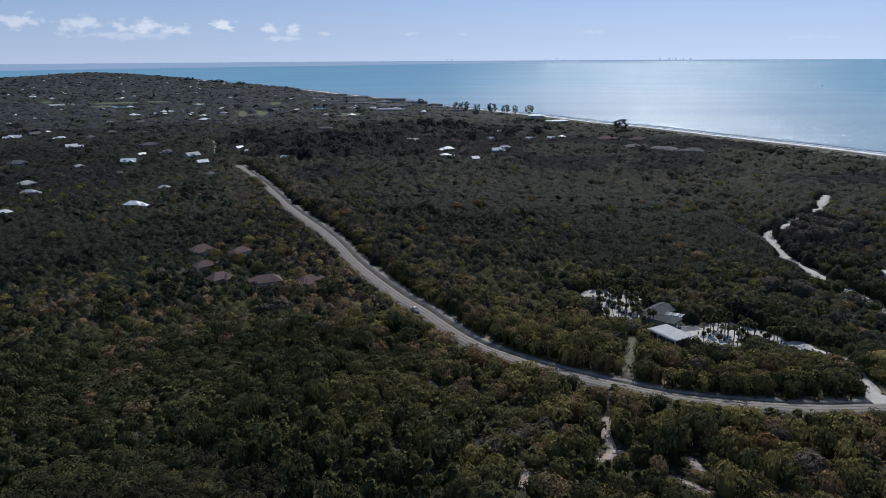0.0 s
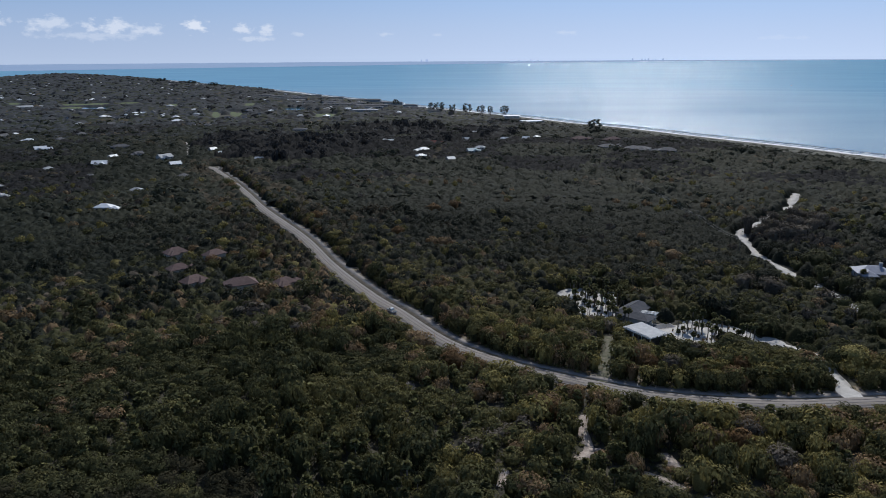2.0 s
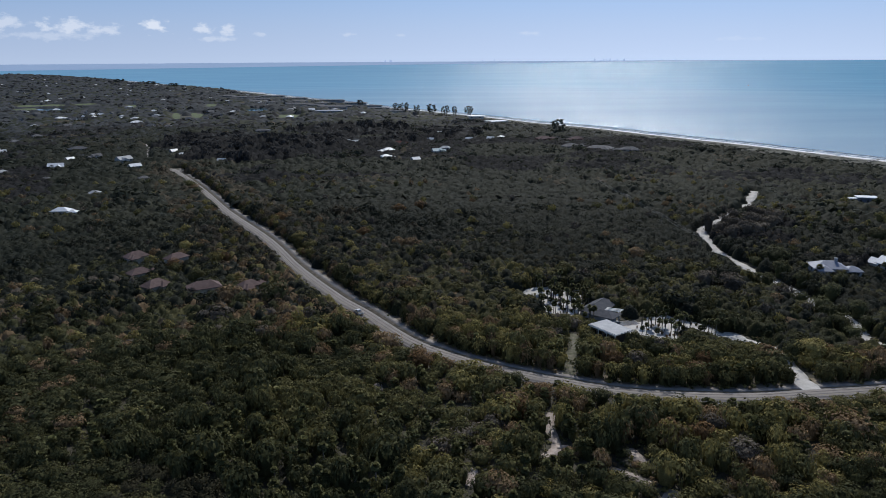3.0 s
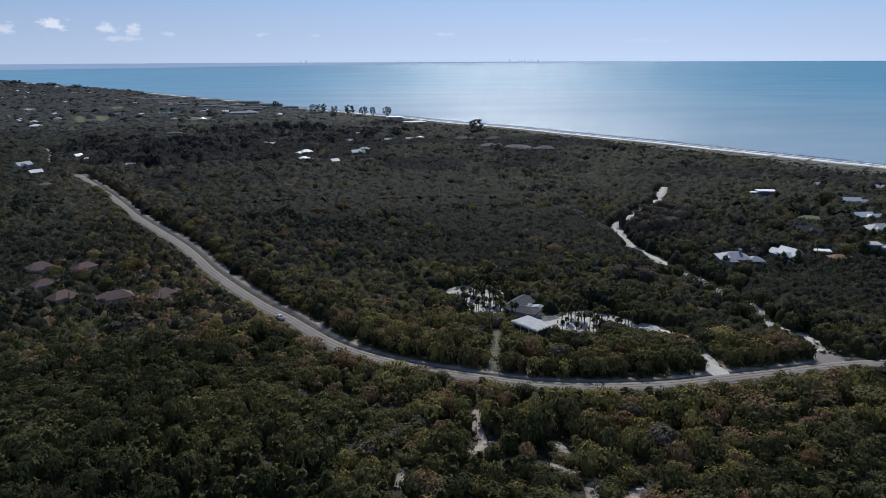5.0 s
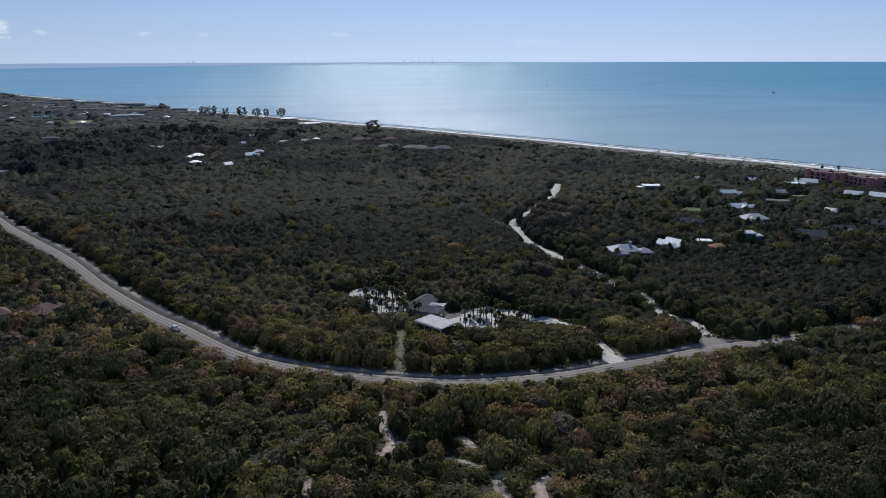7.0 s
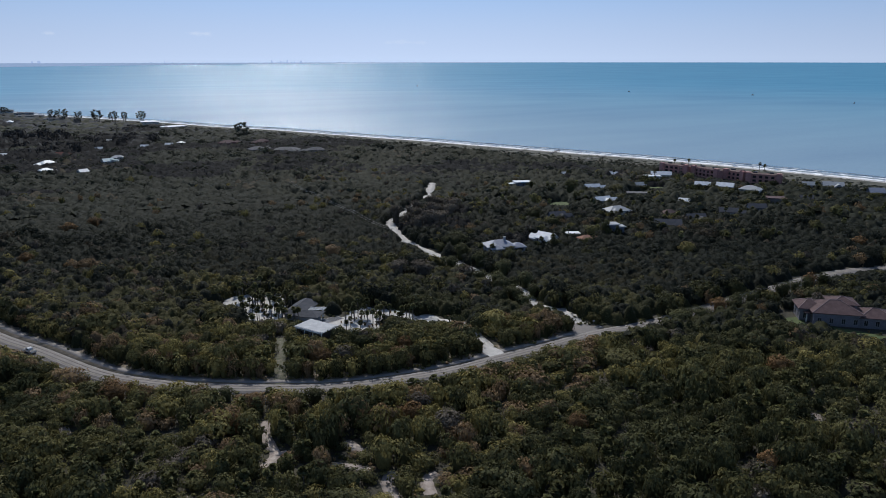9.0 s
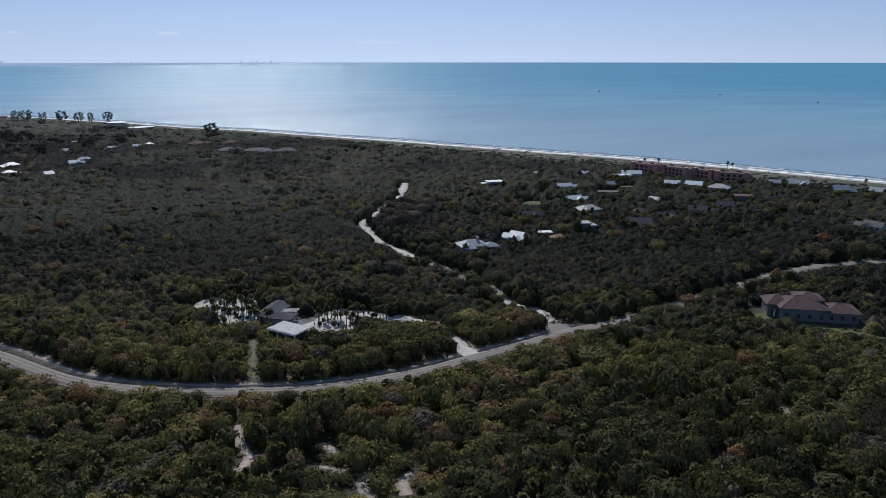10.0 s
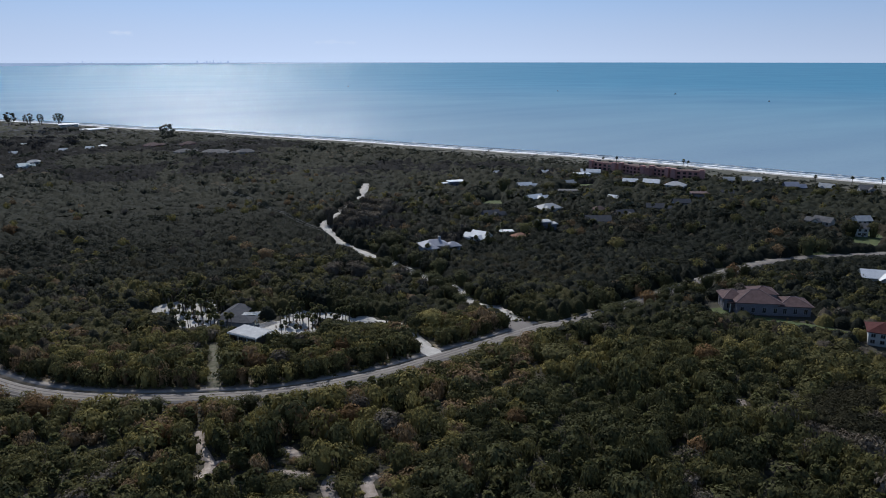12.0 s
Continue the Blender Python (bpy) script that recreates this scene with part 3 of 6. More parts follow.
for x, y in SAND_ROAD[::2]:
    CLEAR.append((x, y, 4.4 if y > 465 else 2.2 if 412 < y < 465 else 2.6, 4.0 if 221 < y < 230 else 6.0 if 236 < y < 304 else 2.0 if 412 < y < 462 else 0.9 if 304 < y < 345 else 0.0))
for x, y in DRIVE[::2]:
    CLEAR.append((x, y, 2.0, 5.0) if 213 < y < 227 else (x, y, 3.0, 0.0))
clear_line(GAP, 2.3, 0)
CLEAR.extend((x, y, 3.4, 0.0) for x, y in ((111, 256), (114, 251.5), (117, 247), (120, 243), (123, 239), (127, 234)))
TRAILS = [([(46.5, 186.5), (45.6, 184), (44.5, 179), (43.9, 174), (44, 168.2), (42.5, 165), (39.5, 162.8)], 1.7), ([(43.8, 167.7), (47, 167.3)], 1.0),
          ([(62.5, 165), (63.4, 160.6), (64.8, 158)], 1.8), ([(54.7, 156.3), (58.3, 153.5), (61.8, 148.6)], 1.3),
          ([(67.2, 145.3), (64.5, 142.5), (63.3, 139.6), (62.7, 133)], 1.9), ([(76.6, 139.2), (72.9, 137.9), (70.5, 132)], 1.6),
          ([(-4.1, 211), (-2.8, 205)], 1.1), ([(20.3, 160), (19.7, 155), (18, 152)], 1.3), ([(187, 112.5), (183.6, 109.6)], 1.8)]
for k, (p, w) in enumerate(TRAILS):
    L = spline(p, 1.5)
    tagged(ribbon("sandy_trail", L, 0.95 * w, 0.95 * w, 0.03 + 0.004 * k, M_TRAIL, 0.35, 20 + k), "narrow sandy trail in the scrub", "trail", "sandy trails", "structure")
    clear_line(L, w * 0.85, 0)


def patch(name, x, y, a, b, rot, mat, label, category, z=0.03, seed=0, zvis=0.0, discs=True, wobble=0.14):
    """A flat, uneven oval of ground cover or water."""
    rng = np.random.default_rng(seed + 500)
    n = 40
    th = np.linspace(0, 2 * math.pi, n, endpoint=False)
    k = 1 + wobble * sum(rng.normal() * np.sin((j + 2) * th + rng.random() * 6) / (1 + 0.5 * j) for j in range(4))
    c, s = math.cos(radians(rot)), math.sin(radians(rot))
    X, Y = a * k * np.cos(th), b * k * np.sin(th)
    X, Y = x + X * c - Y * s, y + X * s + Y * c
    z0 = base(x, y)
    V = [(x, y, z0 + z)] + [(p, q, base(p, q) + z) for p, q in zip(X, Y)]
    me = mesh(name, V, [(0, 1 + i, 1 + (i + 1) % n) for i in range(n)], [mat])
    ob = tagged(new(name, me), label, category, kind="structure")
    if discs:
        m = max(1, int(round(a / b)))
        for i in range(-m + 1, m):
            CLEAR.append((x + c * i * (a - b) / m, y + s * i * (a - b) / m, b * 0.92, zvis))
    return ob


# flared mouths of the side roads
patch("road_apron", 171.5, 196, 8.5, 5.6, 60, M_ROAD, "flared pale mouth of the side road", "road", 0.056, 71, wobble=0.05)
patch("road_apron", 130.5, 196, 5.5, 3.6, 85, M_SAND, "flared sandy mouth of the driveway", "road", 0.054, 72, wobble=0.05)
# cleared sandy building lot
for k, (x, y, a, b, rot) in enumerate(((74, 287, 18, 9.5, 82), (71, 270, 9, 7.0, 30), (66, 296, 9, 6, 60), (90, 252, 13, 8, -30), (106, 252, 11, 9, 20), (100, 242, 10, 6.5, -10), (118, 248, 9, 4.4, -58), (126, 237, 7, 3.8, -50), (112, 255, 6, 4.2, -40))):
    patch("sandy_clearing", x, y, a, b, rot, M_SAND, "bright white sand of a cleared lot", "sand", 0.016 + 0.004 * k, k, wobble=0.26)
# lawns and ponds
for k, (x, y, a, b, rot) in enumerate(((318, 396, 13, 7.0, 45), (430, 192, 22, 9, 30), (395, 400, 12, 5, -45), (418, 187, 16, 6.5, 40), (372, 188, 9, 3, -20), (263, 136, 20, 2.8, -64), (423, 412, 14, 7, -40), (250, 163, 6, 4, 40),
                                       (449, 387, 12, 5, -40), (-786, 1705, 55, 27, 114), (-739, 1721, 56, 28, 113), (-545, 1648, 72, 11, 108), (-679, 1747, 45, 27, 111), (-374, 1366, 88, 7, 105), (-340, 1376, 74, 8, 103), (-378, 1662, 61, 11, 102), (-166, 1325, 60, 20, 97), (-947, 1755, 59, 10, 118), (-741, 1590, 50, 24, 114))):
    patch("lawn", x, y, a, b, rot, M_LAWN, "mown green lawn among trees", "lawn", 0.03 + 0.004 * k, 20 + k)
for k, (x, y, a, b, rot) in enumerate(((-684, 1581, 54, 27, 113), (-852, 1624, 42, 12, 117), (-252, 1504, 60, 24, 99))):
    patch("pond", x, y, a, b, rot, M_POND, "still blue pond among the trees", "pond", 0.13, 60 + k, wobble=0.08)

# far coast and its towers, under the sky at the horizon
faz = np.arange(-44.0, 34.0, 0.25)
rng = np.random.default_rng(5)
near = np.interp(faz, [-44, -32, -20, -8, 0, 10, 20, 34], [4180, 4250, 4330, 4440, 4550, 4660, 4760, 4860])
top = (3.0 + 3.0 * np.convolve(rng.random(len(faz)), np.ones(3) / 3, "same")) * np.interp(faz, [-44, -10, 10, 34], [1.0, 0.8, 0.35, 0.1])
V, Q = [], []
for i, a in enumerate(np.radians(faz)):
    for r, h in ((near[i], -1.0), (near[i] + 12, 1.5), (min(4890, near[i] + 500), top[i] * 0.4), (4896, top[i] * 0.7)):
        V.append((math.sin(a) * r, math.cos(a) * r, float(zr(r)) + h))
    if i:
        Q += [((i - 1) * 4 + j, i * 4 + j, i * 4 + j + 1, (i - 1) * 4 + j + 1) for j in range(3)]
M_FAR = material("distant_hazed_woodland", (0.05, 0.08, 0.12), 1.0, 0, 220.0, (0.07, 0.10, 0.14), fine=30.0, space="World")
M_TOWER = material("distant_hazed_concrete", (0.08, 0.10, 0.14), 1.0)
for m, c in ((M_FAR, (0.17, 0.235, 0.365, 1)), (M_TOWER, (0.36, 0.45, 0.64, 1))):  # haze over coast and towers, put in as a glow of their own
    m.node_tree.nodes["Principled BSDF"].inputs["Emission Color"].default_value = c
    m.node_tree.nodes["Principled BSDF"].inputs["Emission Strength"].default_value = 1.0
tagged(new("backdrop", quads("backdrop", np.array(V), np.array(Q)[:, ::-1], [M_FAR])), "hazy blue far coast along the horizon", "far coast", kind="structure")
for k in range(20):
    a = radians(rng.choice([rng.uniform(16.2, 18.7), rng.uniform(7.6, 10.2), rng.uniform(0.2, 1.0)], p=[0.6, 0.3, 0.1]))
    h, w = rng.uniform(4, 15), rng.uniform(5, 12)
    ob = thing("distant_tower", math.sin(a) * 4885, math.cos(a) * 4885, float(zr(4885)), -math.degrees(a),
               "hazy pale high-rise on the far coast", "tower", "towers on the far coast")
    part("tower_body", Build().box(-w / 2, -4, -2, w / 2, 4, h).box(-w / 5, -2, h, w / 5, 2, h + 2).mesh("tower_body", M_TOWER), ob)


# ---- buildings ----
M_TRIM = material("weathered_trim", (0.26, 0.255, 0.26), 0.7)


def window(parent, x, y, z, w, h, rot, trim=None):
    """A framed window on a wall face at x, y, z, looking along its local -y."""
    b = Build()
    for x0, z0, x1, z1 in ((-w / 2, 0, -w / 2 + 0.12, h), (w / 2 - 0.12, 0, w / 2, h), (-w / 2, -0.1, w / 2, 0.08), (-w / 2, h - 0.1, w / 2, h), (-0.05, 0, 0.05, h)):
        b.box(x0, -0.09, z0, x1, 0.02, z1)
    f = part("window", b.mesh("window", trim or M_FRAME), parent, "", pose(x, y, z, 0, 0, rot))
    part("pane", Build().box(-w / 2 + 0.1, -0.04, 0.06, w / 2 - 0.1, 0.0, h - 0.08).mesh("pane", M_GLASS), f)


HOUSE_SPOTS = []  # where garden shrubs grow close to the walls


def house(x, y, w, d, rot, roof="white", wall="white", form="hip", wall_h=5.2, wing=None, label="", wins=3, chimney=False, cross=0, show=None):
    """A dwelling: walls, roof with eaves, windows and a door; form hip, gable or flat; wing: (side, w, d) adds a lower block."""
    words = {"white": "white metal", "light": "pale grey", "grey": "grey shingle", "slate": "blue-grey metal", "dark": "dark blue-grey", "brown": "brown tile",
             "clay": "red clay tile", "rose": "faded rose-brown tile", "teal": "pale teal metal", "terracotta": "orange terracotta"}[roof]
    if form == "hip" and x < 190 and math.hypot(x, y) > 700 and wall_h == 5.2 and int(abs(x) + abs(y)) % 2:
        form = "gable"
    kind_of = {"flat": "flat", "gable": "gabled", "hip": "hipped"}[form]
    ob = thing("house", x, y, None, rot, label or f"{wall} walled house with {kind_of} {words} roof among trees", "house", "houses among the trees")
    if w < 9 and wall_h == 5.2:
        wall_h = 3.7
    blocks = [(0.0, 0.0, w, d, wall_h)]
    HOUSE_SPOTS.append((x, y, max(w, d), wall_h))
    if wing:
        s, ww, wd = wing
        blocks.append((s * (w / 2 + ww / 2 - 0.6), -0.12 * d, ww, wd, wall_h * 0.82))
    if cross:
        blocks.append((cross * 0.22 * w, -0.36 * d, 0.40 * w, 0.9 * d, wall_h * 0.94))
    for cx, cy, bw, bd, h in blocks:
        walls = Build().box(cx - bw / 2, cy - bd / 2, -0.3, cx + bw / 2, cy + bd / 2, h)
        rise = min(0.30 * min(bw, bd) + 0.3, 2.6)
        if form == "gable" and cross and (cx, cy, bw, bd, h) == blocks[-1]:
            q = Build().gable_ends(bd, bw, h, rise)
            walls.add([(cx - y, cy + x, z) for x, y, z in q.v], q.f)
        elif form == "gable":
            walls.gable_ends(bw, bd, h, rise, cx, cy)
        part("wall", walls.mesh("wall", WALLS[wall]), ob)
        if form == "gable" and cross and (cx, cy, bw, bd, h) == blocks[-1]:
            q, b = Build().gable(bd, bw, h, rise), Build()
            b.add([(cx - y, cy + x, z) for x, y, z in q.v], q.f)
        elif form == "gable":
            b = Build().gable(bw, bd, h, rise, cx=cx, cy=cy)
        elif form == "flat":
            b = Build().box(cx - bw / 2 - 0.9, cy - bd / 2 - 0.9, h, cx + bw / 2 + 0.9, cy + bd / 2 + 0.9, h + 0.35)
            b.box(cx - bw / 2 - 0.6, cy - bd / 2 - 0.6, h + 0.35, cx + bw / 2 + 0.6, cy + bd / 2 + 0.6, h + 0.5)
        else:
            b = Build().hip(bw, bd, h, min((0.36 if roof == "brown" else 0.26) * min(bw, bd) + 0.3, 2.6), cx=cx, cy=cy)
        part("roof", b.mesh("roof", ROOFS[roof]), ob)
        n = max(1, min(wins, int(bw / 3)))
        for i in range(n):
            for lvl in ((0.9, 3.2) if h > 4.8 else (1.0,)):
                window(ob, cx + bw * ((i + 0.5) / n - 0.5), cy - bd / 2, lvl, 1.5, 1.4, 0, M_TRIM)
        window(ob, cx - bw / 2, cy, h - 2.0, 1.4, 1.3, -90, M_TRIM)
    door = part("door", Build().box(-0.5, -0.06, 0, 0.5, 0.02, 2.1).mesh("door", M_DARKWOOD), ob, "", pose(w * 0.21, -d / 2, 0.1))
    part("door_handle", Build().box(0.32, -0.12, 1.0, 0.4, -0.06, 1.12).mesh("door_handle", M_FRAME), door)
    if chimney:
        part("chimney", Build().box(-0.6, -0.5, wall_h, 0.6, 0.5, wall_h + 0.24 * d + 1.6).box(-0.75, -0.65, wall_h + 0.24 * d + 1.6, 0.75, 0.65, wall_h + 0.24 * d + 1.85).mesh("chimney", WALLS[wall]), ob, "", pose(w * 0.22, 0, 0))
    CLEAR.append((x, y, 0.36 * max(w, d), wall_h * show if show is not None else 0.85 * wall_h if x > 200 else wall_h + (1.7 if roof in ("grey", "dark", "light", "brown") else 1.0)))
    return ob


house(-543, 920, 14.2, 8.4, 19, "white", "white", "hip", wing=(-1, 7.2, 6.0), cross=-1)
house(-541, 962, 14, 7.7, 64, "grey", "beige", "hip")
house(-545, 1001, 8, 5.5, 64, "white", "white", "hip")
house(-480, 910, 9.8, 5.8, 16, "white", "white", "hip", wing=(-1, 4.9, 4.2), cross=1)
house(-420, 817, 12, 7.3, 37, "white", "white", "hip", wing=(1, 6.1, 5.3), cross=-1)
house(-444, 914, 10, 6.4, 61, "grey", "beige", "hip", cross=1)
house(-446, 978, 11, 7.4, 46, "grey", "beige", "hip", cross=-1)
house(-544, 1284, 12.8, 7.1, 58, "white", "white", "hip", wing=(1, 6.5, 5.1), cross=-1)
house(-511, 1256, 12, 7.7, -3, "grey", "beige", "hip", cross=-1)
house(-520, 1364, 9, 6.0, 56, "white", "white", "hip", cross=-1)
house(-505, 1362, 9, 5.7, -5, "white", "white", "hip", cross=-1)
house(-441, 1288, 8, 5.5, 41, "white", "white", "hip")
house(-383, 1175, 17, 11.3, 28, "white", "white", "hip", cross=1)
house(-383, 1270, 9, 5.8, 52, "grey", "beige", "hip", wing=(1, 4.6, 4.2), cross=-1)
house(-340, 1109, 9, 5.9, 5, "grey", "beige", "hip", wing=(-1, 4.6, 4.2), cross=1)
house(-314, 1098, 10, 6.6, 4, "grey", "beige", "hip", cross=-1)
house(-336, 828, 19, 11.2, 44, "dark", "grey", "hip")
house(-293, 764, 9.8, 5.5, 56, "grey", "beige", "hip", wing=(-1, 4.9, 4.0), cross=-1)
house(-256, 735, 14, 9.0, 54, "light", "white", "hip", cross=-1)
house(-229, 684, 10, 5.7, 41, "white", "white", "hip")
house(-201, 619, 8, 5.5, 40, "grey", "beige", "hip")
house(-302, 691, 13, 8.7, 12, "white", "white", "hip", cross=1)
house(-282, 623, 8, 5.5, 12, "grey", "beige", "hip")
house(-216, 551, 8, 5.5, 9, "light", "white", "hip")
house(-406, 684, 16, 8.5, 66, "dark", "grey", "hip", cross=-1)
house(-331, 566, 11, 7.0, 52, "light", "white", "hip", cross=-1)
house(-308, 528, 9, 5.5, 5, "light", "white", "hip", wing=(1, 4.6, 4.0), cross=-1)
house(-210, 479, 10.5, 6.7, -1, "white", "white", "hip", wing=(1, 5.3, 4.8))
house(-210, 774, 8, 5.5, 3, "white", "white", "hip")
house(-227, 806, 8, 5.5, 51, "white", "white", "hip")
house(-158, 721, 8, 5.5, -13, "white", "white", "hip")
house(-287, 461, 8, 5.5, 42, "white", "white", "hip")
house(-1058, 1896, 15.8, 10.5, 4, "white", "white", "hip", wing=(1, 8.0, 7.6), cross=-1)
house(-826, 1569, 30, 19.1, 38, "light", "white", "hip")
house(-340, 670, 8, 5.5, 49, "light", "white", "hip")
house(-314, 751, 8, 5.5, 58, "white", "white", "hip")
house(6, 772, 12, 7.6, 22, "white", "white", "hip", wing=(-1, 6.1, 5.5))
house(3, 721, 9, 5.5, 22, "white", "white", "hip", wing=(1, 4.6, 4.0))
house(18, 836, 13.5, 7.8, 21, "clay", "white", "hip", wing=(1, 6.8, 5.6), cross=-1)
house(32, 707, 8, 5.5, 32, "white", "white", "hip")
house(57, 760, 9.8, 6.0, 18, "teal", "white", "hip", wing=(1, 4.9, 4.3), cross=1)
house(68, 784, 10, 5.5, -17, "light", "white", "hip", cross=-1)
house(77, 958, 8, 5.5, 5, "white", "white", "hip")
house(59, 882, 8, 5.5, -29, "white", "white", "hip")
house(106, 879, 8, 5.5, -32, "white", "white", "hip")
house(133, 884, 8, 5.5, -21, "white", "white", "hip")
house(148, 896, 8, 5.5, 13, "white", "white", "hip")
house(-40, 876, 8, 5.5, -9, "white", "white", "hip")
house(-32, 869, 8, 5.5, 12, "white", "white", "hip")
house(175, 1109, 31, 20.0, 13, "white", "white", "flat")
house(-134, 1419, 11, 7.1, 15, "white", "white", "hip", cross=-1)
house(-125, 360, 10, 6.1, 41, "brown", "beige", "hip", wall_h=4.6, show=0.6, wins=4, cross=-1)
house(-104, 355, 10, 5.5, 51, "brown", "beige", "hip", wall_h=4.6, show=0.6, wins=4)
house(-114, 330, 9, 5.5, 41, "brown", "beige", "hip", wing=(1, 4.6, 4.0), wall_h=4.6, show=0.6, wins=4)
house(-101, 310, 10, 6.1, 53, "brown", "beige", "hip", wall_h=4.6, show=0.6, wins=4, cross=1)
house(-79, 305, 13, 7.1, 24, "brown", "beige", "hip", wall_h=4.6, show=0.6, wins=4)
house(-60, 305, 9, 5.5, 46, "brown", "beige", "hip", wing=(1, 4.6, 4.0), wall_h=4.6, show=0.6, wins=4, cross=-1)
house(194, 861, 17.2, 9.7, 22, "rose", "pink", "hip", wing=(1, 8.7, 7.0), cross=-1)
house(233, 853, 13.5, 8.3, 7, "rose", "pink", "hip", wing=(-1, 6.8, 6.0), cross=-1)
house(207, 781, 18, 10.7, 20, "grey", "beige", "hip", wing=(1, 9.1, 7.7))
house(234, 760, 26, 14.7, -29, "grey", "beige", "hip", cross=1)
house(261, 744, 17.2, 9.7, -9, "grey", "beige", "hip", wing=(-1, 8.7, 7.0), cross=1)
house(329, 458, 12, 7.0, -20, "white", "slate", "flat", wall_h=6.0, wing=(-1, 5, 4), show=0.5)
house(366, 418, 11, 5.0, -18, "white", "white", "gable", wing=(1, 5, 4))
house(337, 374, 11, 6.0, -6, "white", "white", "gable", wing=(1, 6, 5), cross=1)
house(321, 342, 15, 9.5, -12, "light", "white", "hip", cross=-1)
house(278, 349, 10, 6.0, -14, "dark", "slate", "gable", wing=(1, 4.9, 4.5), cross=1)
house(284, 306, 6.5, 6.0, -22, "light", "slate", "flat", wall_h=7.2, wing=(1, 4, 5), show=0.4)
house(237, 306, 9.5, 7.5, -72, "white", "white", "gable", wins=4, wing=(-1, 5, 5), cross=1)
house(260, 300, 8, 5, -8, "terracotta", "white", "hip", wins=2, wall_h=3.0, wing=(1, 4.5, 4))
house(261, 313, 7, 4, -25, "white", "white", "flat", wall_h=3.0)
house(203, 302, 14, 9.5, -14, "slate", "grey", "hip", wing=(1, 7, 6), chimney=True, wall_h=6.0, wins=4, cross=-1)
house(442, 432, 13, 6.0, -30, "white", "white", "flat")
house(409, 412, 8, 5.0, -10, "light", "white", "gable")
house(381, 385, 14, 6.0, -38, "grey", "grey", "flat", wall_h=4.0)
house(447, 383, 11, 5.5, -52, "white", "white", "gable")
house(457, 370, 12, 6.5, -60, "white", "white", "gable")
house(461, 350, 14, 9.5, -68, "light", "white", "hip")
house(388, 346, 8, 5.5, -66, "white", "white", "gable", wing=(1, 4, 4), cross=-1)
house(349, 324, 8, 5.0, -10, "brown", "beige", "hip")
house(324, 301, 15, 8, -36, "dark", "grey", "gable", wall_h=4.0)
house(350, 303, 11, 7, -24, "dark", "grey", "gable", wall_h=4.4, cross=1)
house(381, 304, 11, 6, -46, "dark", "grey", "gable", wing=(1, 5, 5))
house(408, 304, 11, 5.8, -34, "dark", "grey", "gable")
house(441, 314, 11, 7.5, -40, "rose", "lilac", "flat", wall_h=6.4, show=0.3)
house(518, 342, 9, 5.5, -40, "light", "grey", "gable")
house(530, 330, 14, 8, -48, "light", "grey", "gable", cross=1)
house(472, 312, 8, 5.5, -47, "dark", "beige", "gable")
house(532, 298, 10, 8, -36, "slate", "slate", "gable", wing=(1, 6, 6), show=0.3)
house(549, 279, 10, 7, -74, "light", "white", "gable", cross=-1, show=0.3)
house(566, 258, 10, 8, -50, "grey", "grey", "gable", cross=1, show=0.3)
house(431, 218, 10.5, 6.6, -88, "grey", "beige", "gable", wing=(-1, 5.3, 4.8), cross=-1)
house(430, 197, 9, 6.0, -50, "grey", "white", "gable", show=0.3)
house(452, 206, 9, 6.5, -31, "light", "white", "gable")
house(393, 486, 5, 4.0, -20, "white", "white", "gable", show=0.2)
house(429, 465, 8, 4.5, -30, "white", "white", "gable")
house(460, 439, 16, 6, -44, "white", "white", "gable", wall_h=4.6)
house(340, 145, 13, 8.5, -52, "white", "white", "gable", wing=(1, 8, 7), wins=4, wall_h=4.4, show=0.5, cross=1)
house(270.5, 109, 12, 10, -60, "clay", "white", "hip", wall_h=5.0, wins=4, wing=(1, 8, 7), show=0.3)
CLEAR.append((261, 107, 6.0, 0.5))


# the town far down the island: copies of a few plain houses
def town():
    g = np.random.default_rng(61)
    protos = [house(-640, 1500, 12, 9, 20, "white", "white", wins=1), house(-520, 1560, 13, 10, 60, "light", "white", wins=1),
              house(-430, 1480, 14, 9, -10, "dark", "beige", wins=1), house(-320, 1400, 11, 9, 40, "grey", "grey", "gable", wins=1)]
    made = 0
    while made < 190:
        az, r = g.uniform(-33, -1), g.uniform(1150, 3500)
        if g.random() > 0.35 + 0.65 * (r > 1250) or r > shore(az) - 60:
            continue
        x, y = r * math.sin(radians(az)), r * math.cos(radians(az))
        if any(math.hypot(x - c[0], y - c[1]) < c[2] + 16 for c in CLEAR) or (r < 1250 and az > -18):
            continue
        k = int(g.choice(4, p=[0.16, 0.26, 0.34, 0.24]))
        copy_thing(protos[k], pose(x, y, base(x, y), 0, 0, g.uniform(0, 180)) @ Matrix.Diagonal((*([g.uniform(0.5, 1.0)] * 2), 0.85, 1)))
        CLEAR.append((x, y, 3.0, 6.0))
        made += 1


town()


M_PINKDARK = material("dark_rose_trim", (0.10, 0.055, 0.052), 0.9, 0, 2.0, (0.14, 0.078, 0.072))


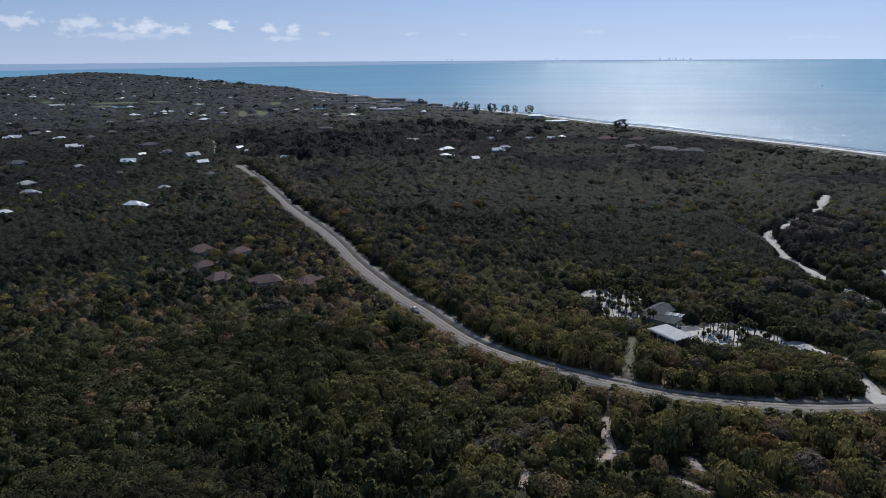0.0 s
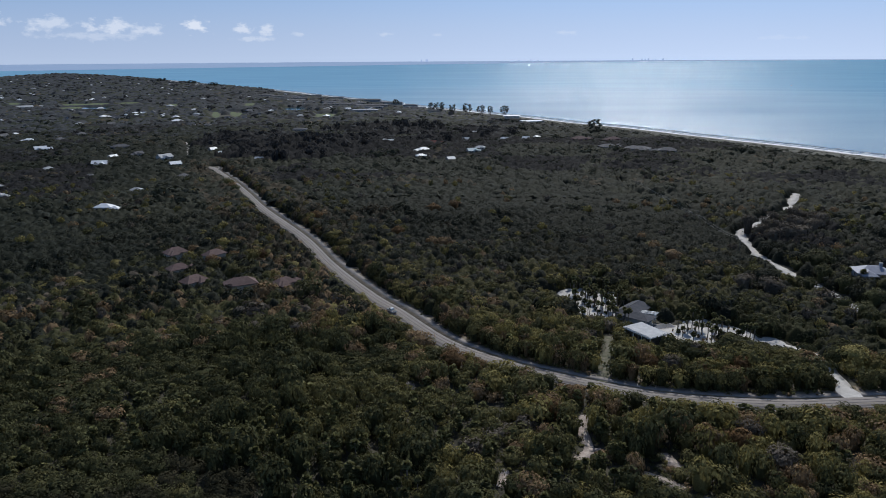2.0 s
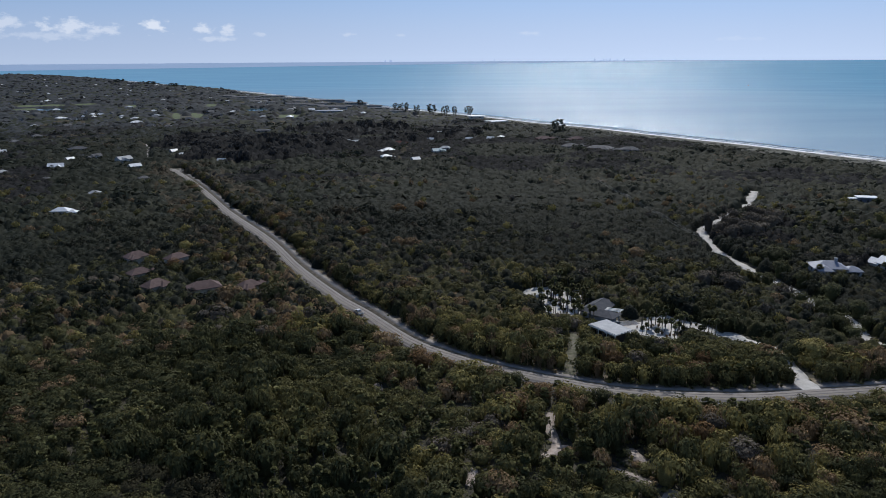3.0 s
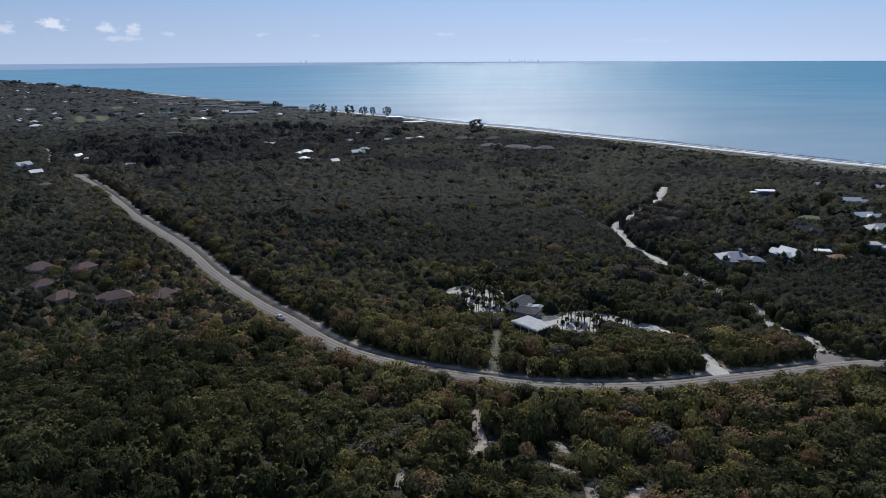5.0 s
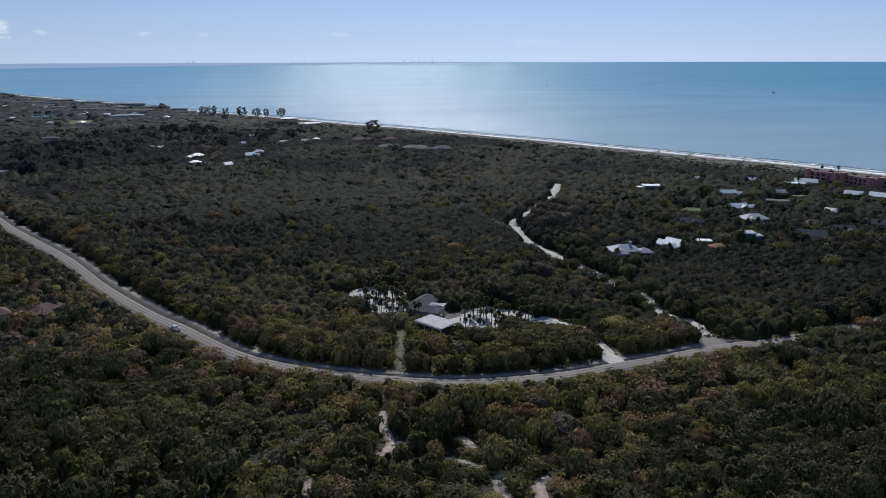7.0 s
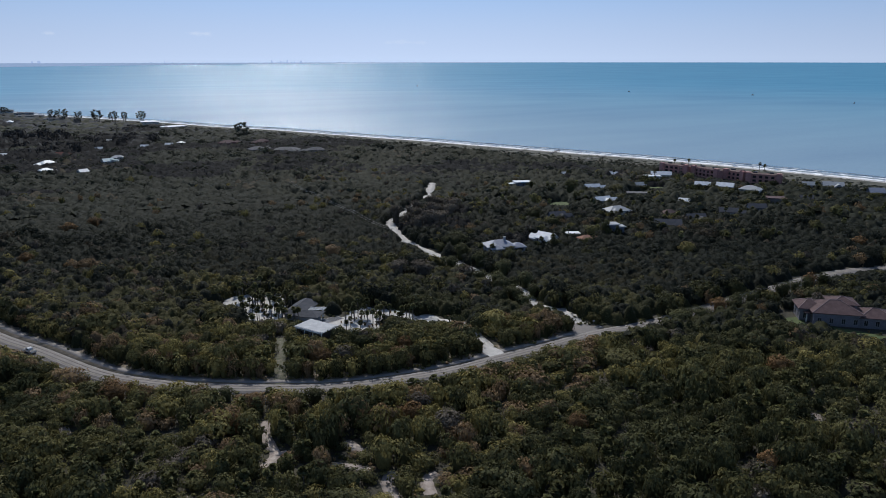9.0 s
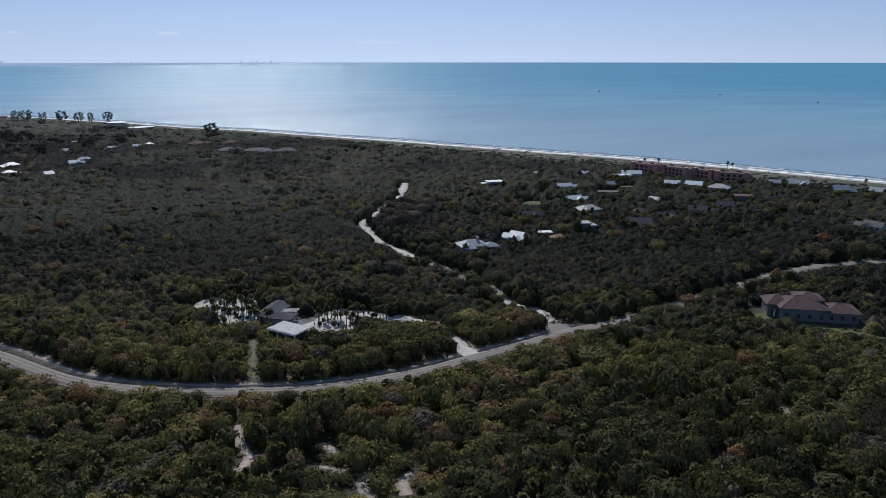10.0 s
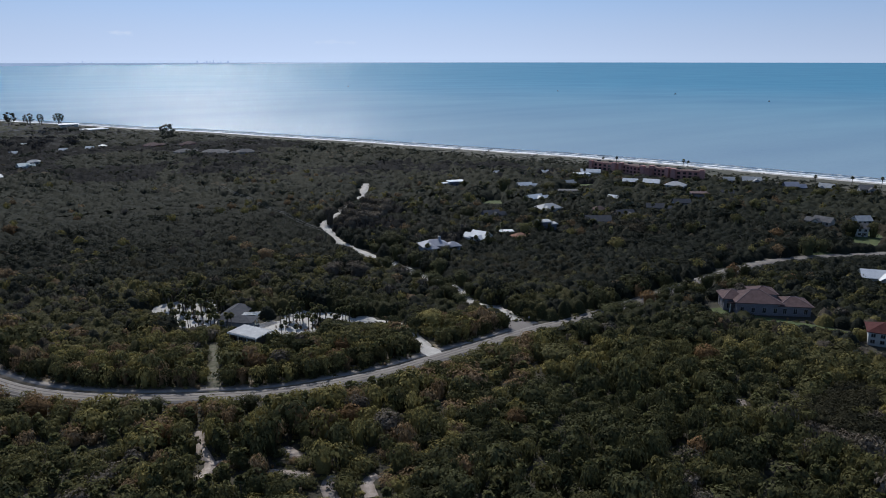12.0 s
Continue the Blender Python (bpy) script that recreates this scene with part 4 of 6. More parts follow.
def hotel_block(x, y, length, depth, rot, storeys=3):
    """A pink block of holiday flats: arcaded balconies between stair towers, a parapet and a low dark roof with plant boxes."""
    ob = thing("apartment_building", x, y, None, rot, "dusty pink beachfront apartment block with balconies and flat dark roof", "apartment building", "pink blocks by the beach")
    h, f = 3.0 * storeys + 0.6, -depth / 2
    part("wall", Build().box(-length / 2, f, -0.3, length / 2, -f, h).mesh("wall", WALLS["pink"]), ob)
    part("roof", Build().hip(length, depth, h, 0.8, 0.5, 0.2).mesh("roof", ROOFS["brown"]), ob)
    part("parapet", Build().box(-length / 2 - 0.1, f - 0.12, h - 0.5, length / 2 + 0.1, f - 0.02, h + 0.5).mesh("parapet", WALLS["pink"]), ob)
    n = int(length / 4)
    for i in range(n):
        px = length * ((i + 0.5) / n - 0.5)
        if i in (0, n - 1):
            part("stair_tower", Build().box(px - 1.7, f - 1.6, -0.3, px + 1.7, f + 2.0, h + 1.5).box(px - 1.9, f - 1.8, h + 1.5, px + 1.9, f + 2.2, h + 1.75).mesh("stair_tower", WALLS["pink"]), ob)
            continue
        for q in range(storeys):
            window(ob, px, f, 3.0 * q + 0.9, 2.4, 1.8, 0, M_PINKDARK)
            part("balcony", Build().box(px - 1.9, f - 1.5, 3.0 * q - 0.14, px + 1.9, f, 3.0 * q).box(px - 1.9, f - 1.5, 3.0 * q, px + 1.9, f - 1.4, 3.0 * q + 0.8).mesh("balcony", WALLS["pink"]), ob)
        part("arcade_post", Build().box(px - 2.15, f - 1.5, -0.3, px - 1.8, f - 1.15, h).mesh("arcade_post", WALLS["pink"]), ob)
    for px in (-0.25, 0.2):
        part("roof_box", Build().box(px * length - 1.5, -1.2, h + 0.3, px * length + 1.5, 1.2, h + 1.8).mesh("roof_box", ROOFS["dark"]), ob)
    c, q = math.cos(radians(rot)), math.sin(radians(rot))
    for u in (-0.3, 0.0, 0.3):
        CLEAR.append((x + u * length * c, y + u * length * q, 6.0, 4.2))


for x, y, l, rot in ((486, 446, 27, -75), (493, 417, 28, -90), (501, 394, 20, -88), (507, 374, 27, -56)):
    hotel_block(x, y, l, 11, rot)


def terrace(x, y, length, rot, roof="grey", wall="beige", h=6.0):
    """A long low beach terrace of flats: walls, low roof, a row of windows."""
    ob = thing("beach_terrace", x, y, None, rot, f"long low {wall} beachside terrace with a {roof} roof", "apartment building", "terraces by the beach")
    part("wall", Build().box(-length / 2, -6, -0.3, length / 2, 6, h).mesh("wall", WALLS[wall]), ob)
    part("roof", Build().hip(length, 12, h, 1.4, 1.0, 0.3).mesh("roof", ROOFS[roof]), ob)
    for i in range(int(length / 9)):
        window(ob, length * ((i + 0.5) / int(length / 9) - 0.5), -6, h - 2.4, 3.0, 1.6, 0)
    for q in (-1, 0, 1):
        c, s = math.cos(radians(rot)), math.sin(radians(rot))
        CLEAR.append((x + q * length * 0.33 * c, y + q * length * 0.33 * s, 6.0, 4.6))


for x, y, l, rot, roof, wall in ((-285, 1930, 70, -6, "grey", "beige"), (-211, 1823, 60, -10, "grey", "beige"), (-122, 1722, 75, -8, "grey", "grey"), (-59, 1610, 55, -10, "grey", "white"),
                                (-14, 1510, 30, -12, "dark", "grey"), (-96, 1514, 70, -4, "grey", "grey"), (-98, 1372, 50, -6, "slate", "grey"), (34, 1345, 40, -8, "grey", "beige"),
                                (-174, 1582, 60, -6, "grey", "beige"), (-162, 1005, 18, 0, "dark", "grey"), (156, 1202, 26, -10, "white", "white")):
    terrace(x, y, l, rot, roof, wall)


g = np.random.default_rng(66)
for k in range(15):
    u = k / 14 + g.uniform(-0.03, 0.03)
    x, y = -330 + 350 * u - g.uniform(5, 110), 1985 - 500 * u - g.uniform(0, 60)
    terrace(x, y, g.uniform(22, 44), g.uniform(-16, -2), str(g.choice(["grey", "dark", "dark", "grey"])), str(g.choice(["beige", "grey", "grey"])), g.uniform(4.5, 6.5))


M_RIDGE = material("pale_mortar_ridge_tiles", (0.24, 0.17, 0.16), 0.9, 0, 1.0, (0.30, 0.22, 0.21))


def mansion():
    ob = thing("mansion", 266, 155, None, -42, "large pale lilac-grey mansion with rose-brown tiled hip roofs", "house")
    for nm, cx, cy, w, d, h, rise in (("main", -3, 0, 17, 13, 4.9, 3.4), ("east", 11, -1.5, 12, 10, 4.1, 2.4), ("west", -11.5, 2.5, 8, 9, 4.9, 2.6), ("tower", 0.5, 3.5, 9, 8, 7.0, 1.9)):
        part("wall", Build().box(cx - w / 2, cy - d / 2, -0.3, cx + w / 2, cy + d / 2, h).mesh("wall", WALLS["lilac"]), ob)
        part("roof", Build().hip(w, d, h, rise, 0.9, 0.3, cx=cx, cy=cy).mesh("roof", ROOFS["rose"]), ob)
        caps = Build()
        a, b, rg = w / 2 + 0.9, d / 2 + 0.9, max(0.3, abs(w - d) / 2)
        for sx in (-1, 1):
            for sy in (-1, 1):
                caps.frustum((cx + sx * a, cy + sy * b, h + 0.32), 0.13, (cx + sx * rg, cy + sy * 0.12, h + 0.32 + rise), 0.13, 6)
        caps.frustum((cx - rg, cy, h + 0.36 + rise), 0.15, (cx + rg, cy, h + 0.36 + rise), 0.15, 6)
        part("ridge_cap", caps.mesh("ridge_cap", M_RIDGE), ob)
        part("cornice", Build().box(cx - w / 2 - 0.2, cy - d / 2 - 0.2, h - 0.35, cx + w / 2 + 0.2, cy + d / 2 + 0.2, h - 0.05).mesh("cornice", M_TRIM), ob)
        for i in range(int(w / 4)):
            window(ob, cx + w * ((i + 0.5) / int(w / 4) - 0.5), cy - d / 2, 1.0, 1.5, 2.2, 0, M_TRIM)
        for i in range(2):
            window(ob, cx - w / 2, cy + d * (0.25 - 0.5 * i), 1.0, 1.4, 2.1, -90, M_TRIM)
    for dx in (-13.2, -10.9, -8.6):
        part("arch_post", Build().frustum((dx, -3.4, 0), 0.28, (dx, -3.4, 3.6), 0.24, 9).mesh("arch_post", M_FRAME), ob)
    part("porch_roof", Build().box(-14.2, -4.2, 3.6, -7.6, -2.0, 3.95).mesh("porch_roof", ROOFS["rose"]), ob)
    for dx, dy in ((-13, 0), (-5, 0), (4, 0), (12, -2)):
        c, s = math.cos(radians(-42)), math.sin(radians(-42))
        CLEAR.append((266 + dx * c - dy * s, 155 + dx * s + dy * c, 8.5, 0.8))


mansion()


def pavilion():
    """The white-roofed open building and the dark-roofed house behind it on the cleared lot."""
    ob = thing("pavilion", 81.3, 240.3, None, -62, "white flat-roofed pavilion with dark open sides", "pavilion")
    part("roof", Build().box(-6.9, -4.6, 4.3, 6.9, 4.6, 4.5).box(-6.6, -4.3, 4.5, 6.6, 4.3, 4.62).mesh("roof", ROOFS["light"]), ob)
    part("fascia", Build().box(-6.95, -4.66, 4.0, 6.95, -4.6, 4.42).box(-6.95, 4.6, 4.0, 6.95, 4.66, 4.42).mesh("fascia", M_FRAME), ob)
    part("wall", Build().box(-5.9, -3.6, -0.2, 5.9, 3.6, 4.3).mesh("wall", M_DARKWOOD), ob)
    for i in range(4):
        part("post", Build().box(-0.12, -0.12, 0, 0.12, 0.12, 4.3).mesh("post", M_FRAME), ob, "", pose(-6.2 + 4.13 * i, -4.2, 0))
        window(ob, -4.6 + 3.0 * i, -3.6, 0.9, 2.0, 2.2, 0, M_DARKWOOD)
    CLEAR.append((81.3, 240.3, 6.5, 3.6))
    lodge = thing("lodge", 85.0, 267.6, None, 47, "long lodge with dark grey hipped shingle roof", "house")
    part("wall", Build().box(-8, -3.6, -0.2, 8, 3.6, 2.7).mesh("wall", WALLS["grey"]), lodge)
    part("roof", Build().hip(16, 7.2, 2.7, 2.3, 1.1, 0.22).mesh("roof", ROOFS["dark"]), lodge)
    part("wall", Build().box(-9.5, -9.4, -0.2, -3.6, -3.6, 2.6).mesh("wall", WALLS["grey"]), lodge)
    part("roof", Build().hip(6, 9.5, 2.6, 1.5, 1.0, 0.22, cx=-6.5, cy=-5.4).mesh("roof", ROOFS["dark"]), lodge)
    part("ridge_cap", Build().box(-4.4, -0.18, 5.15, 4.4, 0.18, 5.32).mesh("ridge_cap", ROOFS["grey"]), lodge)
    for i in range(5):
        window(lodge, -1.8 + 2.2 * i, -3.6, 0.8, 1.5, 1.5, 0)
    for k in range(3):
        part("raft_beam", Build().box(-0.15, -3.2, 3.0, 0.15, 3.2, 3.3).mesh("raft_beam", M_FRAME), lodge, "white pergola beam", pose(-2.4 + 1.1 * k, -7.2, 0.1 * k, 0, 0, 14))
    part("pergola_post", Build().box(-1.4, -9.9, 0, -1.1, -9.6, 3.1).box(-2.6, -9.9, 0, -2.3, -9.6, 3.1).mesh("pergola_post", M_FRAME), lodge)
    CLEAR.append((83.5, 263.5, 8, 1.8))
    pool = thing("swimming_pool", 92.5, 255.0, None, 15, "dark blue rectangular pool with pale stone rim", "pool")
    part("rim", Build().box(-4.6, -2.4, -0.2, 4.6, 2.4, 0.1).mesh("rim", M_PATHWAY), pool)
    part("pool_water", Build().box(-4.1, -1.9, -0.1, 4.1, 1.9, 0.13).mesh("pool_water", material("dark_pool_water", (0.012, 0.022, 0.045), 0.25)), pool)


pavilion()


# ---- pickup on the road ----
def pickup(x, y, rot):
    """A white pickup truck with an open bed."""
    paint = material("white_car_paint", (0.58, 0.59, 0.60), 0.3, 0, spec=0.6)
    dark = material("black_bed_liner", (0.02, 0.02, 0.022), 0.6)
    tyre_m = material("tyre_rubber", (0.018, 0.018, 0.018), 0.85)
    ob = thing("pickup_truck", x, y, 0.06, rot, "white pickup truck with open dark bed on the road", "car")
    side = [(-2.75, 0.55), (-2.75, 1.0), (-2.7, 1.12), (-0.75, 1.15), (-0.55, 1.2), (1.15, 1.2), (2.45, 1.08), (2.7, 0.9), (2.75, 0.5), (-2.7, 0.45)]
    n = len(side)
    V = [(a, s * (0.95 if b < 1.0 else 0.9), b) for s in (-1, 1) for a, b in side]
    part("body", mesh("body", V, [tuple(range(n - 1, -1, -1)), tuple(range(n, 2 * n))] + [(i, (i + 1) % n, n + (i + 1) % n, n + i) for i in range(n)], [paint]), ob)
    cab = [(-0.75, 1.15), (-0.55, 1.78), (0.0, 1.84), (0.7, 1.8), (1.35, 1.2)]
    c = len(cab)
    V = [(a, s * (0.9 if b < 1.3 else 0.74), b) for s in (-1, 1) for a, b in cab]
    cabin = part("cab", mesh("cab", V, [tuple(range(c)), tuple(range(2 * c - 1, c - 1, -1))] + [(i, c + i, c + (i + 1) % c, (i + 1) % c) for i in range(c)], [paint]), ob)
    part("windscreen", mesh("windscreen", [(1.30, -0.78, 1.27), (1.30, 0.78, 1.27), (0.78, 0.66, 1.77), (0.78, -0.66, 1.77)], [(0, 1, 2, 3)], [M_GLASS]), cabin)
    for s in (-1, 1):
        part("side_window", mesh("side_window", [(-0.5, s * 0.885, 1.3), (1.0, s * 0.885, 1.3), (0.62, s * 0.775, 1.7), (-0.42, s * 0.775, 1.7)], [(0, 1, 2, 3)], [M_GLASS]), cabin)
        part("headlight", Build().box(2.66, s * 0.7 - 0.16, 0.78, 2.77, s * 0.7 + 0.16, 0.95).mesh("headlight", M_FRAME), ob)
        for wx in (-1.75, 1.75):
            w = part("wheel", Build().frustum((wx, s * 0.72, 0.38), 0.38, (wx, s * 0.97, 0.38), 0.38, 14).mesh("wheel", tyre_m), ob)
            part("rim", Build().frustum((wx, s * 0.96, 0.38), 0.22, (wx, s * 0.985, 0.38), 0.2, 10).mesh("rim", M_FRAME), w)
    part("bed_liner", Build().box(-2.6, -0.78, 1.13, -0.85, 0.78, 1.165).mesh("bed_liner", dark), ob)
    part("tailgate", Build().box(-2.8, -0.85, 0.6, -2.74, 0.85, 1.1).mesh("tailgate", paint), ob)
    part("bumper", Build().box(2.72, -0.9, 0.42, 2.86, 0.9, 0.62).mesh("bumper", dark), ob)


pickup(-11.6, 276.4, 119)


# ---- trees ----
def halves(Q):
    """Quads as pairs of triangles."""
    return np.vstack([Q[:, [0, 1, 2]], Q[:, [0, 2, 3]]])


def crown(rng, n, R, H, size, low=0.1, core=(7, 3), skirt=0.17, loose=0.26, lobes=(5, 9), bulge=1.0):
    """Leaf sprays set over a few broad lobes and down the skirts, round a dim inner mass; returns vertices, triangles and soft normals."""
    k = rng.integers(*lobes)
    cen = [(0, 0, 0.66 * H, 0.60 * R, 0.32 * H)]
    for i in range(k):
        a, q = 2 * math.pi * (i + rng.random() * 0.6) / k, R * rng.uniform(0.45 if bulge == 1 else 0.25, 0.72)
        cen.append((q * math.cos(a), q * math.sin(a), H * rng.uniform(0.45, 0.76), bulge * R * rng.uniform(0.30, 0.46), bulge * H * rng.uniform(0.16, 0.24)))
    cen = np.array(cen)
    w = cen[:, 3] ** 2
    pick = rng.choice(len(cen), n, p=w / w.sum())
    d = rng.normal(size=(n, 3))
    d[:, 2] = np.abs(d[:, 2]) * 1.1 - 0.3
    d /= np.linalg.norm(d, axis=1)[:, None]
    c = cen[pick]
    P = c[:, :3] + d * np.stack([c[:, 3], c[:, 3], c[:, 4]], 1) * rng.uniform(0.84, 1.12, (n, 1))
    m = int(n * skirt)
    if m:
        a = rng.uniform(0, 2 * math.pi, m)
        u = rng.random(m)
        q = R * (0.74 + 0.16 * np.sin(3 * a + rng.random() * 6)) * rng.uniform(0.9, 1.1, m)
        P[:m] = np.stack([q * np.cos(a), q * np.sin(a), H * 0.62 * u], 1)
        d[:m] = np.stack([np.cos(a), np.sin(a), 0.3 + 0 * a], 1)
    P[:, 2] = np.maximum(P[:, 2], low)
    dome = (P - (0, 0, 0.30 * H)) / (R, R, 0.6 * H)
    N = 0.55 * d + 0.75 * dome + rng.normal(0, loose, (n, 3)) + (0, 0, 0.12)
    N /= np.linalg.norm(N, axis=1)[:, None]
    T = np.cross(N, rng.normal(size=(n, 3)))
    T /= np.linalg.norm(T, axis=1)[:, None]
    B = np.cross(N, T)
    s = size * rng.uniform(0.6, 1.4, (n, 1))
    V = np.stack([P - T * s, P + T * s * 0.55 - B * s * 0.75, P + T * s * 0.55 + B * s * 0.75], 1).reshape(-1, 3)
    Q = np.arange(3 * n).reshape(-1, 3)
    m, nr = core
    rings = [(0.0, 0.40), (0.42, 0.50), (0.64, 0.42), (0.76, 0.12)] if nr == 3 else [(0.0, 0.40), (0.48, 0.50), (0.74, 0.14)]
    cv = np.array([(R * q * math.cos(2 * math.pi * i / m), R * q * math.sin(2 * math.pi * i / m), H * z) for z, q in rings for i in range(m)])
    CQ = np.array([(j * m + i, j * m + (i + 1) % m, (j + 1) * m + (i + 1) % m, (j + 1) * m + i) for j in range(len(rings) - 1) for i in range(m)])
    S = 0.62 * d + 0.55 * dome + 0.30 * N + (0, 0, 0.10)
    S = np.vstack([np.repeat(S, 3, 0), cv * (1 / R, 1 / R, 0.5 / H) + (0, 0, 0.05)])
    return np.vstack([V, cv]), np.vstack([Q, halves(CQ) + 3 * n]), S / np.linalg.norm(S, axis=1)[:, None]


def palm_head(rng, n, L, z, blades=5):
    """Fan-shaped fronds on short stalks, in a ball round the top of a trunk; returns vertices, triangles and soft normals."""
    V, Q, S = [], [], []
    for i in range(n):
        a, e = 2.4 * i + rng.uniform(-0.4, 0.4), radians(-38 + 122 * ((i + rng.random()) / n) ** 0.8)
        out = np.array([math.cos(a) * math.cos(e), math.sin(a) * math.cos(e), math.sin(e)])
        sid = np.array([-math.sin(a), math.cos(a), 0.0])
        up = np.cross(out, sid)
        hub = np.array([0, 0, z]) + out * L * rng.uniform(0.34, 0.68)
        r, tilt = L * rng.uniform(0.26, 0.42), rng.uniform(-0.9, 0.1)
        lie = out * math.cos(tilt) + up * math.sin(tilt)
        b = len(V)
        V.append(hub)
        for k in range(blades + 1):
            q = radians(-105 + 210 * k / blades)
            drop = -0.22 * r * (1 - math.cos(q))
            V.append(hub + (lie * math.cos(q) + sid * math.sin(q)) * r * (1.0 if k % 2 else 0.8) + np.array([0, 0, drop]))
        Q += [(b, b + 1 + k, b + 2 + k) for k in range(blades)]
        face = np.cross(lie, sid)
        S += [0.6 * out + 0.6 * face * (1 if face[2] > 0 else -1) + rng.normal(0, 0.6, 3) + (0, 0, 0.12)] * (blades + 2)
    S = np.array(S)
    return np.array(V), np.array(Q), S / np.linalg.norm(S, axis=1)[:, None]


def scatter(seed, cell, r0, r1, a0, a1):
    """Jittered points over a sector of the plan."""
    rng = np.random.default_rng(seed)
    g = np.arange(-r1, r1, cell)
    X, Y = np.meshgrid(g, g)
    X, Y = X.ravel() + rng.uniform(-0.48, 0.48, X.size) * cell, Y.ravel() + rng.uniform(-0.48, 0.48, X.size) * cell
    r, az = np.hypot(X, Y), np.degrees(np.arctan2(X, Y))
    k = (r > r0) & (r <= r1) & (az > a0) & (az < a1) & (r < shore(az) - 34 - 58 * (az > 4))
    return X[k], Y[k]


def heights(X, Y, H, R):
    """Trees stand back from open places and stay low in front of them, as hedges do; zero where none grows."""
    r = np.hypot(X, Y)
    ux, uy = X / r, Y / r
    H = H.copy()
    for cx, cy, cr, cz in CLEAR:
        along = ux * cx + uy * cy
        side = np.abs(ux * cy - uy * cx)
        dist = np.hypot(X - cx, Y - cy)
        H[dist < cr + (0.5 if cr > 5 else 0.36) * R] = 0
        k = (side < cr + 0.2 * R) & (along > r) & (along - r < 220) & (H > 0)
        if k.any():
            s = np.maximum(along[k] - r[k] - 0.35 * cr, 0.5)
            H[k] = np.minimum(H[k], 100 - (100 - cz) * r[k] / (r[k] + s))
    H[H < 1.1] = 0
    return H


GROVES = [(-60, 880, 110, 60, 12.0), (-190, 900, 80, 70, 12.0), (90, 960, 60, 50, 11.0), (226, 402, 24, 22, 9.5), (206, 374, 20, 22, 8.5), (-125, 790, 75, 95, 16.0), (-30, 1000, 90, 70, 15.0), (30, 890, 40, 40, 14.0), (-701, 2393, 26, 24, 19.0), (-625, 2314, 24, 24, 18.0), (-857, 2560, 22, 22, 15.0), (232, 318, 14, 9, 7.5)]  # dark pine groves


def grove(X, Y):
    """Height of the dark pine groves at each place, or zero."""
    h = np.zeros(len(X))
    for cx, cy, a, b, t in GROVES:
        h = np.where(((X - cx) / a) ** 2 + ((Y - cy) / b) ** 2 < 0.1 + 1.5 * vnoise(X, Y, 30, 41), t * (0.6 + 0.5 * vnoise(X, Y, 55, 43)), h)
    return h


THICKETS = [(214, 250, 42, 38), (305, 232, 80, 30), (-78, 138, 40, 34), (-20, 128, 30, 16), (45, 520, 105, 75), (206, 82, 26, 16), (150, 380, 30, 60), (-230, 400, 60, 60), (250, 230, 45, 22), (300, 560, 90, 60), (112, 455, 62, 80), (255, 500, 45, 40), (95, 350, 40, 30)]  # dull closed thicket


def thicket(X, Y):
    """Where the closed thicket grows."""
    k = np.zeros(len(X), bool)
    for cx, cy, p, q in THICKETS:
        k |= ((X - cx) / p) ** 2 + ((Y - cy) / q) ** 2 < 0.6 + 0.7 * vnoise(X, Y, 20, 42)
    return k


def size_up(X, Y, R, H, g):
    """Here and there a larger tree, tall pines in the groves, and a taller hedge on the far side of the road."""
    big = g.random(len(X)) < 0.16
    R, H = np.where(big, R * 1.45, R), np.where(big, H * 1.34, H)
    low = thicket(X, Y)
    R, H = np.where(low, R * 1.12, R), np.where(low, 0.78 * np.median(H) * (0.70 + 0.6 * vnoise(X, Y, 11, 44)), H)
    near_road = np.zeros(len(X), bool)
    P = ROAD + normals2d(ROAD) * 16
    for x, y in P[::3]:
        near_road |= np.hypot(X - x, Y - y) < 9
    H = np.where(near_road, np.maximum(H, 4.8) * 1.08, H)
    hedge = np.zeros(len(X), bool)
    P = (ROAD + normals2d(ROAD) * 8.5)[ROAD[:, 0] > 176]
    k = (ROAD[:, 0] > 224) & (ROAD[:, 0] < 302)
    for x, y in np.vstack([P[::2], (ROAD - normals2d(ROAD) * 8.0)[k][::2]]):
        hedge |= np.hypot(X - x, Y - y) < 6.0
    H = np.where(hedge, np.maximum(H, 6.6) * g.uniform(0.95, 1.2, len(X)), H)
    t = grove(X, Y)
    return R, np.where(t > 0, t * g.uniform(0.5, 1.15, len(X)), H)




